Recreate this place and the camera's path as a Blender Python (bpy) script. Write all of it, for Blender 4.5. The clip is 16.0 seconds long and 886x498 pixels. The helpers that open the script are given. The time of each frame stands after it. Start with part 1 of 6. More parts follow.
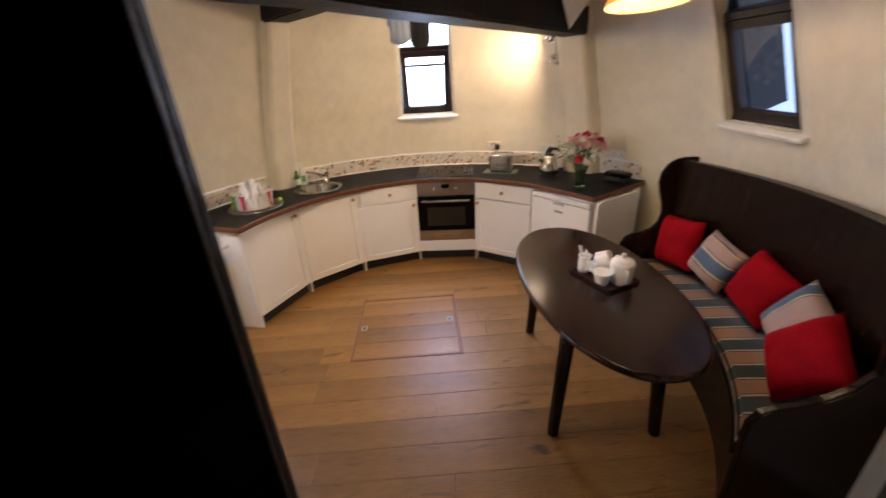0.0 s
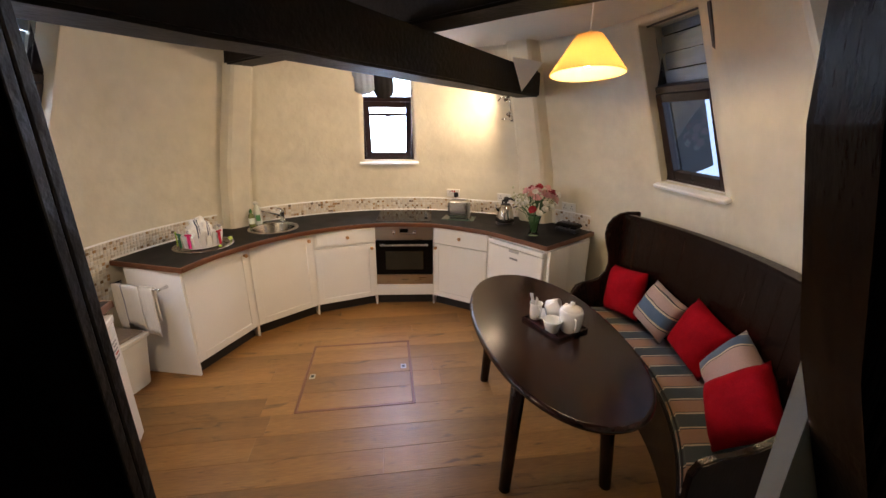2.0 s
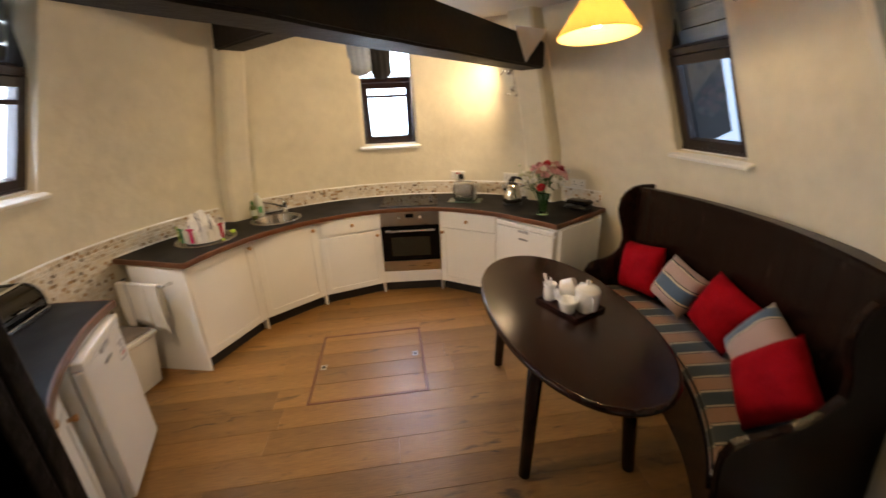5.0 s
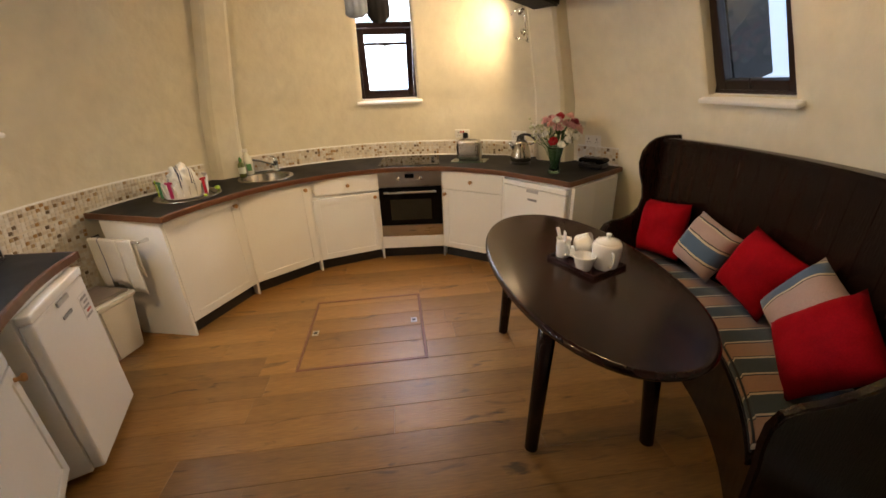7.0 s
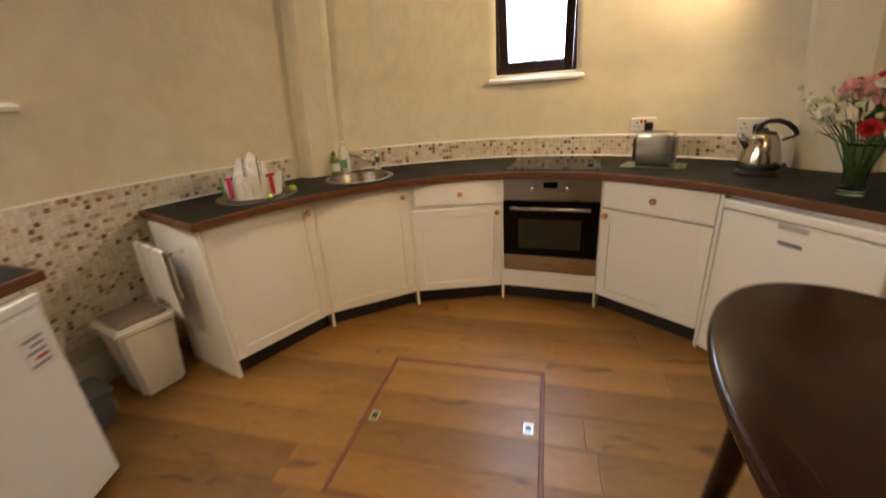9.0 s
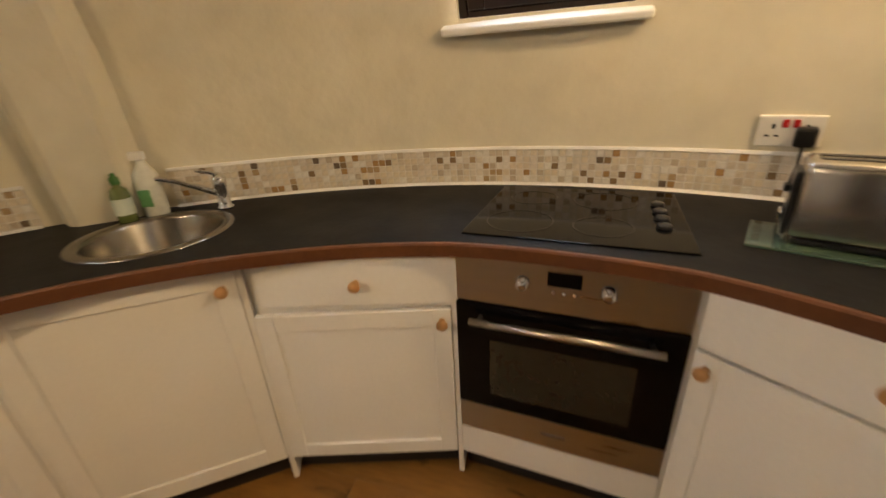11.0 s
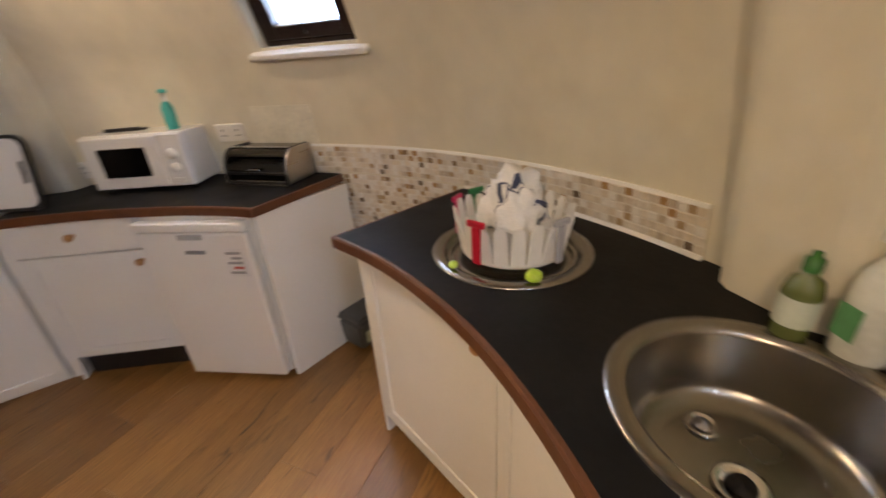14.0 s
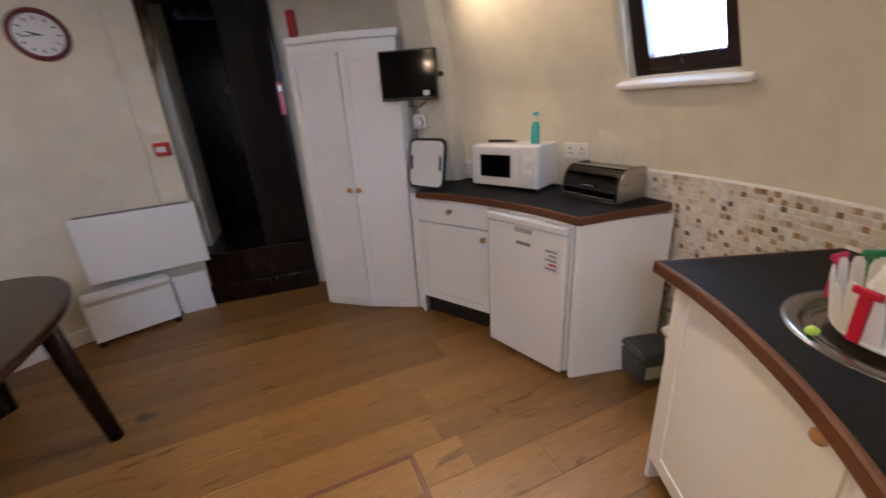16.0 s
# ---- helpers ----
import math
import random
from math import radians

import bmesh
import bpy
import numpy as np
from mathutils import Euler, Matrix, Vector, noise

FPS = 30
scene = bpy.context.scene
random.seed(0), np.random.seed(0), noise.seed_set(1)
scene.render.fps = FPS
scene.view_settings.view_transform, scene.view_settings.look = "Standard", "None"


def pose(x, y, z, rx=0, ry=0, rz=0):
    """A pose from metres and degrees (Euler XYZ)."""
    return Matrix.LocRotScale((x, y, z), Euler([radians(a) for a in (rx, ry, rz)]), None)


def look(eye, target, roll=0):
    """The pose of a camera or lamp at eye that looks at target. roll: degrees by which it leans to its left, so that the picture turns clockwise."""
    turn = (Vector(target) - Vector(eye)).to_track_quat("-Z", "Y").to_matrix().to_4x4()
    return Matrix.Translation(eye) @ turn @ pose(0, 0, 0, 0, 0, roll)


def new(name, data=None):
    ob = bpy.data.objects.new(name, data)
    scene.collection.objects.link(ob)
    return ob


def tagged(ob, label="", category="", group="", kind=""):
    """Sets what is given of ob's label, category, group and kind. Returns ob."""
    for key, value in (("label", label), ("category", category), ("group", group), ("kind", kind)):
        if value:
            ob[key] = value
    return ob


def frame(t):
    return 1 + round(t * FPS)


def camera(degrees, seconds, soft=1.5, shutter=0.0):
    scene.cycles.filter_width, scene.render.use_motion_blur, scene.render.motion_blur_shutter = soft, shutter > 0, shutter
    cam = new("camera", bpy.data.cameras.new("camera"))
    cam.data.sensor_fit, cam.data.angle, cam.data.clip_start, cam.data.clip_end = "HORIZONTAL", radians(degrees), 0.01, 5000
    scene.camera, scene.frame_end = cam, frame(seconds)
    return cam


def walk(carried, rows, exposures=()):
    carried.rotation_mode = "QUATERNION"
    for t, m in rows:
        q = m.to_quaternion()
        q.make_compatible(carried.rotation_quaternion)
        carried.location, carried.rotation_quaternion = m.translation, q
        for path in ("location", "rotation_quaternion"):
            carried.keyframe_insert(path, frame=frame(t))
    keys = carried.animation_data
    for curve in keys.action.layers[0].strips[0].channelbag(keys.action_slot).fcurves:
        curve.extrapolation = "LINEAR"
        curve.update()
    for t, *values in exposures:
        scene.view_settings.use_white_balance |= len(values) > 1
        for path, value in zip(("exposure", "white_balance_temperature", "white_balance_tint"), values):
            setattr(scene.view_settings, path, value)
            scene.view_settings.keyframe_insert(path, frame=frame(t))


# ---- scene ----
cam = camera(97.0, 16.0, shutter=0.5)
PATH = [
    (0, (0.182, -3.88, 1.873), (0.07, -2.061, 1.05), -3.2),
    (0.5, (0.216, -3.87, 1.879), (0.343, -2.006, 1.166), -3.1),
    (1, (0.212, -3.849, 1.892), (0.368, -1.962, 1.246), -1.9),
    (1.5, (0.227, -3.858, 1.88), (0.336, -1.974, 1.218), -0.7),
    (2, (0.233, -3.874, 1.88), (0.315, -1.975, 1.26), 0.4),
    (2.5, (0.224, -3.859, 1.845), (0.484, -2.001, 1.152), 0.2),
    (3, (0.217, -3.81, 1.799), (0.675, -2.015, 1.047), -1.0),
    (3.5, (0.207, -3.798, 1.814), (0.761, -2.03, 1.062), -1.3),
    (4, (0.2, -3.802, 1.823), (0.646, -1.975, 1.14), -2.1),
    (4.5, (0.216, -3.801, 1.828), (0.478, -1.944, 1.132), -2.1),
    (5, (0.229, -3.792, 1.836), (0.275, -1.915, 1.147), -2.5),
    (5.2, (0.234, -3.789, 1.832), (0.167, -1.909, 1.153), -2.3),
    (7.3, (0.246, -3.538, 1.584), (0.27, -1.726, 0.739), -2.3),
    (7.5, (0.246, -3.475, 1.56), (0.125, -1.694, 0.656), -2.7),
    (8, (0.232, -3.251, 1.376), (-0.41, -1.537, 0.568), -1.8),
    (8.5, (0.254, -2.896, 1.38), (-0.457, -1.224, 0.544), -2.6),
    (9, (0.208, -2.478, 1.371), (-0.459, -0.738, 0.647), -4.0),
    (9.2, (0.209, -2.326, 1.342), (-0.49, -0.567, 0.694), -3.9),
    (11.3, (-0.010, -0.705, 1.298), (-0.745, 0.970, 0.495), -2.6),
    (11.5, (-0.067, -0.565, 1.310), (-0.850, 1.101, 0.528), -0.5),
    (12, (-0.162, -0.315, 1.309), (-1.609, 0.786, 0.476), -2.1),
    (12.5, (-0.244, -0.208, 1.347), (-2.010, 0.151, 0.480), -1.2),
    (13, (-0.400, -0.242, 1.375), (-2.184, -0.411, 0.487), -3.2),
    (13.5, (-0.564, -0.358, 1.373), (-2.322, -0.794, 0.525), -4.5),
    (14, (-0.646, -0.402, 1.393), (-2.201, -1.305, 0.519), -3.6),
    (14.5, (-0.688, -0.404, 1.386), (-1.984, -1.693, 0.574), -3.4),
    (15, (-0.607, -0.435, 1.421), (-1.663, -1.946, 0.645), -2.8),
    (15.5, (-0.560, -0.440, 1.426), (-1.368, -2.084, 0.626), -3.9),
    (16, (-0.467, -0.381, 1.422), (-1.026, -2.168, 0.720), -3.5),
]
walk(cam, [(t, look(eye, target, roll)) for t, eye, target, roll in PATH], [(0, -0.2, 6000, 23), (3.5, -0.22, 6000, 17), (4.5, -0.26, 6500, 16), (7.5, -0.3, 7000, 15), (11.5, -0.64, 6900, 15), (13, -0.56, 6600, 18), (14.5, -0.3, 6000, 21), (16, -0.27, 5650, 21)])

# ---- world, sun, lights ----
world = bpy.data.worlds.new("world")
scene.world = world
world.use_nodes = True
wn = world.node_tree
sky = wn.nodes.new("ShaderNodeTexSky")
sky.sky_type, sky.sun_disc = "NISHITA", False
sky.sun_elevation, sky.sun_rotation = radians(40), radians(120)
wn.nodes["Background"].inputs[1].default_value = 0.15
wn.links.new(sky.outputs[0], wn.nodes["Background"].inputs[0])
sun = new("sun", bpy.data.lights.new("sun", "SUN"))
sun.data.energy, sun.data.angle, sun.data.color = 1.0, radians(12), (1.0, 0.95, 0.88)
sun.matrix_world = pose(0, 0, 10, 50, 0, 210)

C = Vector((0, -1.5, 0))          # centre of the round room
WALL_T = 0.32
TOP = 2.5                         # ceiling height


def smooth(e0, e1, v):
    u = min(1, max(0, (v - e0) / (e1 - e0)))
    return u * u * (3 - 2 * u)


def wall_r(a, z):
    """Radius of the leaning plaster wall; it stands upright round the door."""
    d = abs((a + 85 + 180) % 360 - 180)
    lean = float(np.interp(z, (0.0, 0.9, 1.42, 2.6), (2.27, 2.105, 2.015, 1.555)))
    east = (a + 85 + 180) % 360 - 180 > 0
    return 2.26 + (lean - 2.26) * smooth(24, 90 if east else 44, d)


def P(r, a, z=0.0):
    return Vector((C.x + r * math.cos(radians(a)), C.y + r * math.sin(radians(a)), z))


def lamp(kind, at, energy, color, size=0.05, target=None, spot=60, sy=None):
    ob = new(kind.lower() + "_light", bpy.data.lights.new("light", kind))
    ob.data.energy, ob.data.color = energy, color
    if kind == "AREA":
        ob.data.shape, ob.data.size, ob.data.size_y = "RECTANGLE", size, sy or size
    else:
        ob.data.shadow_soft_size = size
    if kind == "SPOT":
        ob.data.spot_size, ob.data.spot_blend = radians(spot), 1.0
    ob.matrix_world = look(at, target) if target is not None else pose(*at)
    return ob


WARM = (1.0, 0.73, 0.40)
DAY = (0.70, 0.83, 1.0)
WINDOWS = [(4.3, 8.3), (94.8, 7.6), (187.3, 7.0)]   # middle angle, half width
for wa, wh in WINDOWS[1:]:
    lamp("AREA", P(wall_r(wa, 1.9) + 0.31, wa, 1.98), 80, DAY, 0.85, P(wall_r(wa, 1.9) - 0.62, wa, 1.60), sy=1.15)
SPOTS_AT = (P(1.58, 56.5, 2.055), P(1.65, 56.0, 1.90))
lamp("POINT", (1.02, -1.8, 2.13), 20, WARM, 0.04)
SPOTS_TO = (P(1.75, 92, 1.75), P(1.55, 112, 0.9))
for at, to in zip(SPOTS_AT, SPOTS_TO):
    lamp("SPOT", at, 46, WARM, 0.02, to, 165)
# unseen pair: the first makes the wall glow, the second is added fill
UNSEEN_SPOTS = ((P(1.56, -140, 2.15), P(1.9, -152, 1.75), 30), (P(1.54, -143, 2.13), Vector((0.25, -0.45, 0.55)), 125))
for at, to, power in UNSEEN_SPOTS:
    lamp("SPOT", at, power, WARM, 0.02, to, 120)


# ---- materials ----
def mat(name, color, rough=0.5, metal=0.0, var=0.12, scale=6.0, bump=0.1, bscale=60.0, color2=None, stretch=None, rvar=0.08, coat=0.0, spec=0.5, rnd=0.0, wave=0.0, isl=False):
    m = bpy.data.materials.new(name)
    m.use_nodes = True
    nt = m.node_tree
    b = nt.nodes["Principled BSDF"]
    b.inputs["Metallic"].default_value = metal
    b.inputs["Coat Weight"].default_value = coat
    b.inputs["Specular IOR Level"].default_value = spec
    tc = nt.nodes.new("ShaderNodeTexCoord")
    mp = nt.nodes.new("ShaderNodeMapping")
    if stretch:
        mp.inputs["Scale"].default_value = stretch
    nt.links.new(tc.outputs["Object"], mp.inputs[0])
    big = nt.nodes.new("ShaderNodeTexNoise")
    big.inputs["Scale"].default_value, big.inputs["Detail"].default_value = scale, 6
    fine = nt.nodes.new("ShaderNodeTexNoise")
    fine.inputs["Scale"].default_value, fine.inputs["Detail"].default_value = bscale, 5
    nt.links.new(mp.outputs[0], big.inputs[0])
    nt.links.new(mp.outputs[0], fine.inputs[0])
    c = Vector(color)
    c2 = Vector(color2) if color2 else c * (1 - 2.2 * var)
    ramp = nt.nodes.new("ShaderNodeMix")
    ramp.data_type = "RGBA"
    ramp.inputs[6].default_value = (*c, 1)
    ramp.inputs[7].default_value = (*c2, 1)
    mixf = nt.nodes.new("ShaderNodeMath")
    mixf.operation = "MULTIPLY_ADD"
    mixf.inputs[1].default_value, mixf.inputs[2].default_value = 0.45, 0.0
    nt.links.new(fine.outputs[0], mixf.inputs[0])
    add = nt.nodes.new("ShaderNodeMath")
    add.operation = "MULTIPLY_ADD"
    add.inputs[1].default_value = 0.8
    nt.links.new(big.outputs[0], add.inputs[0])
    nt.links.new(mixf.outputs[0], add.inputs[2])
    sh = nt.nodes.new("ShaderNodeMapRange")
    sh.inputs[1].default_value, sh.inputs[2].default_value = 0.42, 0.82
    nt.links.new(add.outputs[0], sh.inputs[0])
    nt.links.new(sh.outputs[0], ramp.inputs[0])
    out = ramp.outputs[2]
    if rnd or isl:
        info = nt.nodes.new("ShaderNodeNewGeometry" if isl else "ShaderNodeObjectInfo")
        hsv = nt.nodes.new("ShaderNodeHueSaturation")
        mr = nt.nodes.new("ShaderNodeMapRange")
        mr.inputs[3].default_value, mr.inputs[4].default_value = 1 - rnd, 1 + rnd
        nt.links.new(info.outputs["Random Per Island" if isl else "Random"], mr.inputs[0])
        nt.links.new(mr.outputs[0], hsv.inputs["Value"])
        nt.links.new(out, hsv.inputs["Color"])
        out = hsv.outputs[0]
    nt.links.new(out, b.inputs["Base Color"])
    rr = nt.nodes.new("ShaderNodeMapRange")
    rr.inputs[3].default_value, rr.inputs[4].default_value = max(0.02, rough - rvar), min(1, rough + rvar)
    nt.links.new(big.outputs[0], rr.inputs[0])
    nt.links.new(rr.outputs[0], b.inputs["Roughness"])
    if bump:
        bp = nt.nodes.new("ShaderNodeBump")
        bp.inputs["Strength"].default_value, bp.inputs["Distance"].default_value = bump, 0.01
        nt.links.new(fine.outputs[0], bp.inputs["Height"])
        nt.links.new(bp.outputs[0], b.inputs["Normal"])
    return m


def glass_mat(name, color=(0.9, 0.95, 0.95), rough=0.0, mix=0.75):
    m = bpy.data.materials.new(name)
    m.use_nodes = True
    nt = m.node_tree
    nt.nodes.remove(nt.nodes["Principled BSDF"])
    g = nt.nodes.new("ShaderNodeBsdfGlass")
    g.inputs["Color"].default_value, g.inputs["Roughness"].default_value, g.inputs["IOR"].default_value = (*color, 1), rough, 1.45
    nt.links.new(g.outputs[0], nt.nodes["Material Output"].inputs[0])
    return m


def emit_mat(name, color, strength):
    m = bpy.data.materials.new(name)
    m.use_nodes = True
    b = m.node_tree.nodes["Principled BSDF"]
    b.inputs["Base Color"].default_value = (*color, 1)
    b.inputs["Emission Color"].default_value = (*color, 1)
    b.inputs["Emission Strength"].default_value = strength
    return m


PLASTER = mat("plaster", (0.76, 0.71, 0.57), 0.72, var=0.08, scale=1.6, bump=0.75, bscale=9)
CEIL = mat("ceiling paint", (0.74, 0.70, 0.62), 0.8, var=0.04, scale=2, bump=0.1, bscale=30)
WHITE = mat("white paint", (0.82, 0.82, 0.80), 0.38, var=0.03, scale=3, bump=0.03, bscale=80)
GLOSSW = mat("white enamel", (0.80, 0.80, 0.79), 0.22, var=0.02, scale=3, bump=0.0)
PLASTIC = mat("white plastic", (0.78, 0.77, 0.73), 0.4, var=0.03, scale=5, bump=0.0)
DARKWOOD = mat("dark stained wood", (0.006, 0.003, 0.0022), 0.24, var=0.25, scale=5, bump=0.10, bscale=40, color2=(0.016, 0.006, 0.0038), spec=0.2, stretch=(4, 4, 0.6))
BEAMWOOD = mat("old dark beam", (0.006, 0.0045, 0.0038), 0.6, scale=4, bump=0.4, bscale=22, color2=(0.013, 0.009, 0.007), spec=0.14, stretch=(2, 2, 2))
TABLEWOOD = mat("polished dark table", (0.006, 0.0025, 0.002), 0.19, scale=3, bump=0.06, bscale=30, color2=(0.034, 0.011, 0.006), stretch=(5, 0.7, 5), spec=0.3, rvar=0.05)
FRAMEWOOD = mat("dark window frame", (0.012, 0.0055, 0.0045), 0.35, scale=8, bump=0.1, color2=(0.022, 0.010, 0.008))
WORKTOP = mat("black slate worktop", (0.011, 0.0105, 0.010), 0.5, scale=7, bump=0.05, bscale=50, color2=(0.006, 0.006, 0.0065), rvar=0.08, spec=0.12)
EDGE = mat("brown worktop edge", (0.135, 0.052, 0.021), 0.38, scale=10, bump=0.03, color2=(0.085, 0.030, 0.012))
PLINTH = mat("black plinth", (0.012, 0.012, 0.014), 0.4, scale=8)
KNOB = mat("pine knob", (0.50, 0.27, 0.11), 0.4, scale=30, bump=0.02)
STEEL = mat("brushed steel", (0.46, 0.44, 0.41), 0.30, 1.0, var=0.03, scale=4, bump=0.02, bscale=120, stretch=(1, 1, 12))
CHROME = mat("chrome", (0.75, 0.75, 0.75), 0.07, 1.0, var=0.02, bump=0.0, rvar=0.03)
BLACKGLASS = mat("black glass", (0.003, 0.003, 0.0035), 0.08, bump=0.0, rvar=0.03, spec=0.13)
BLACK = mat("black plastic", (0.012, 0.012, 0.013), 0.3, bump=0.05)
PANE = glass_mat("window glass", (0.93, 0.97, 1.0))
SHADE = bpy.data.materials.new("yellow lampshade cloth")


# ---- mesh helpers ----
def link(name, bm, material, parent=None, label="", smoothed=False, m=None):
    me = bpy.data.meshes.new(name)
    bmesh.ops.recalc_face_normals(bm, faces=bm.faces)
    bm.to_mesh(me)
    bm.free()
    for x in (material if isinstance(material, (list, tuple)) else [material]):
        me.materials.append(x)
    if smoothed:
        for p in me.polygons:
            p.use_smooth = True
    ob = new(name, me)
    if parent:
        ob.parent = parent
    if m is not None:
        ob.matrix_basis = m
    if label:
        ob["label"] = label
    return ob


def part(name, bm, material, parent, label="", smoothed=False, m=None):
    return link(name, bm, material, parent, label, smoothed, m)


def thing(name, label, category, m=None, group="", kind=""):
    ob = new(name)
    ob.empty_display_size = 0.05
    if m is not None:
        ob.matrix_basis = m
    return tagged(ob, label, category, group, kind)


def box(x0, x1, y0, y1, z0, z1, bevel=0.0, seg=2, bm=None):
    own = bm or bmesh.new()
    r = bmesh.ops.create_cube(own, size=1)
    for v in r["verts"]:
        v.co = Vector((x0 + (v.co.x + .5) * (x1 - x0), y0 + (v.co.y + .5) * (y1 - y0), z0 + (v.co.z + .5) * (z1 - z0)))
    if bevel:
        es = list({e for v in r["verts"] for e in v.link_edges})
        bmesh.ops.bevel(own, geom=es, offset=bevel, segments=seg, affect="EDGES", profile=0.5)
    return own


def prism(pts, z0, z1, bevel=0.0, bm=None, seg=2):
    """An upright solid over a plan outline."""
    own = bm or bmesh.new()
    lo = [own.verts.new((p[0], p[1], z0)) for p in pts]
    hi = [own.verts.new((p[0], p[1], z1)) for p in pts]
    n = len(pts)
    fs = [own.faces.new(lo[::-1]), own.faces.new(hi)]
    for i in range(n):
        fs.append(own.faces.new((lo[i], lo[(i + 1) % n], hi[(i + 1) % n], hi[i])))
    if bevel:
        bmesh.ops.recalc_face_normals(own, faces=fs)
        bmesh.ops.bevel(own, geom=list({e for f in fs for e in f.edges}), offset=bevel, segments=seg, affect="EDGES")
    return own


def lathe(profile, n=32, bm=None, closed=False, at=(0, 0, 0)):
    """Turns a list of (r, z) about the z axis."""
    own = bm or bmesh.new()
    rings = []
    for r, z in profile:
        if r < 1e-5:
            rings.append([own.verts.new((at[0], at[1], at[2] + z))])
        else:
            rings.append([own.verts.new((at[0] + r * math.cos(2 * math.pi * i / n), at[1] + r * math.sin(2 * math.pi * i / n), at[2] + z)) for i in range(n)])
    pairs = list(zip(rings, rings[1:])) + ([(rings[-1], rings[0])] if closed else [])
    for a, b in pairs:
        for i in range(n):
            j = (i + 1) % n
            if len(a) == 1 and len(b) == 1:
                continue
            if len(a) == 1:
                own.faces.new((a[0], b[i], b[j]))
            elif len(b) == 1:
                own.faces.new((a[i], a[j], b[0]))
            else:
                own.faces.new((a[i], a[j], b[j], b[i]))
    return own


def tube(points, r, n=10, bm=None, caps=True):
    """A round bar along points; r is a number or a list of radii."""
    own = bm or bmesh.new()
    pts = [Vector(p) for p in points]
    rings = []
    up = None
    for i, p in enumerate(pts):
        d = (pts[min(i + 1, len(pts) - 1)] - pts[max(i - 1, 0)]).normalized()
        ref = up if up is not None else (Vector((0, 0, 1)) if abs(d.z) < 0.9 else Vector((1, 0, 0)))
        s = d.cross(ref).normalized()
        up = s.cross(d).normalized()
        rr = r[i] if isinstance(r, (list, tuple)) else r
        rings.append([own.verts.new(p + rr * (math.cos(2 * math.pi * k / n) * s + math.sin(2 * math.pi * k / n) * up)) for k in range(n)])
    for a, b in zip(rings, rings[1:]):
        for k in range(n):
            own.faces.new((a[k], a[(k + 1) % n], b[(k + 1) % n], b[k]))
    if caps:
        own.faces.new(rings[0][::-1])
        own.faces.new(rings[-1])
    return own


def sweep(a0, a1, n, profile, bm=None):
    """A closed section, given as a function of the angle returning (r, z) points, carried round the room's centre."""
    own = bm or bmesh.new()
    rings = []
    for i in range(n + 1):
        a = a0 + (a1 - a0) * i / n
        rings.append([own.verts.new(P(r, a, z)) for r, z in profile(a)])
    k = len(rings[0])
    for p, q in zip(rings, rings[1:]):
        for j in range(k):
            own.faces.new((p[j], p[(j + 1) % k], q[(j + 1) % k], q[j]))
    own.faces.new(rings[0])
    own.faces.new(rings[-1][::-1])
    return own


def on_wall(a, z, out=0.0):
    """A frame on the wall: x to the right as seen from inside, y into the wall, z up along its lean."""
    p0, p1 = P(wall_r(a, z) - out, a, z), P(wall_r(a, z + 0.2) - out, a, z + 0.2)
    up = (p1 - p0).normalized()
    away = Vector((math.cos(radians(a)), math.sin(radians(a)), 0))
    right = away.cross(Vector((0, 0, 1))).normalized()
    back = up.cross(right).normalized()
    m = Matrix((right, back, up)).transposed().to_4x4()
    m.translation = p0
    return m


def facing(x, y, z, ang):
    """A frame at a place, whose y axis points along ang degrees."""
    return pose(x, y, z, 0, 0, ang - 90)


# ---- structure: wall, ceiling, floor ----
WIN_Z0, WIN_Z1 = 1.475, 2.46
openings = [(c - h, c + h, WIN_Z0, WIN_Z1) for c, h in WINDOWS] + [(-99.0 + 360, -74.2 + 360, 0.0, 2.24)]
angs = sorted({round(i * 2.0, 3) for i in range(180)} | {round(v % 360, 3) for o in openings for v in o[:2]})
zs = sorted({-0.02, TOP} | {round(0.12 * i, 3) for i in range(21) if 0.12 * i < TOP - 0.03} | {o for op in openings for o in op[2:]})


def is_open(a, z):
    for o in openings:
        c, h = (o[0] + o[1]) / 2, (o[1] - o[0]) / 2
        if abs((a - c + 180) % 360 - 180) < h and o[2] < z < o[3]:
            return True
    return False


bm = bmesh.new()
inner, outer = {}, {}
for i, a in enumerate(angs):
    for j, z in enumerate(zs):
        p = P(1, a, z)
        dr = 0.006 * noise.noise(p * 2.2) + 0.003 * noise.noise(p * 7)
        dr *= min(1, max(0.0, z * 3))
        inner[i, j] = bm.verts.new(P(wall_r(a, z) + dr, a, z))
        outer[i, j] = bm.verts.new(P(wall_r(a, z) + WALL_T, a, z))
n_a, n_z = len(angs), len(zs)
solid = {}
for i in range(n_a):
    a_mid = (angs[i] + (angs[(i + 1) % n_a] + (360 if i == n_a - 1 else 0))) / 2
    for j in range(n_z - 1):
        solid[i, j] = not is_open(a_mid, (zs[j] + zs[j + 1]) / 2)
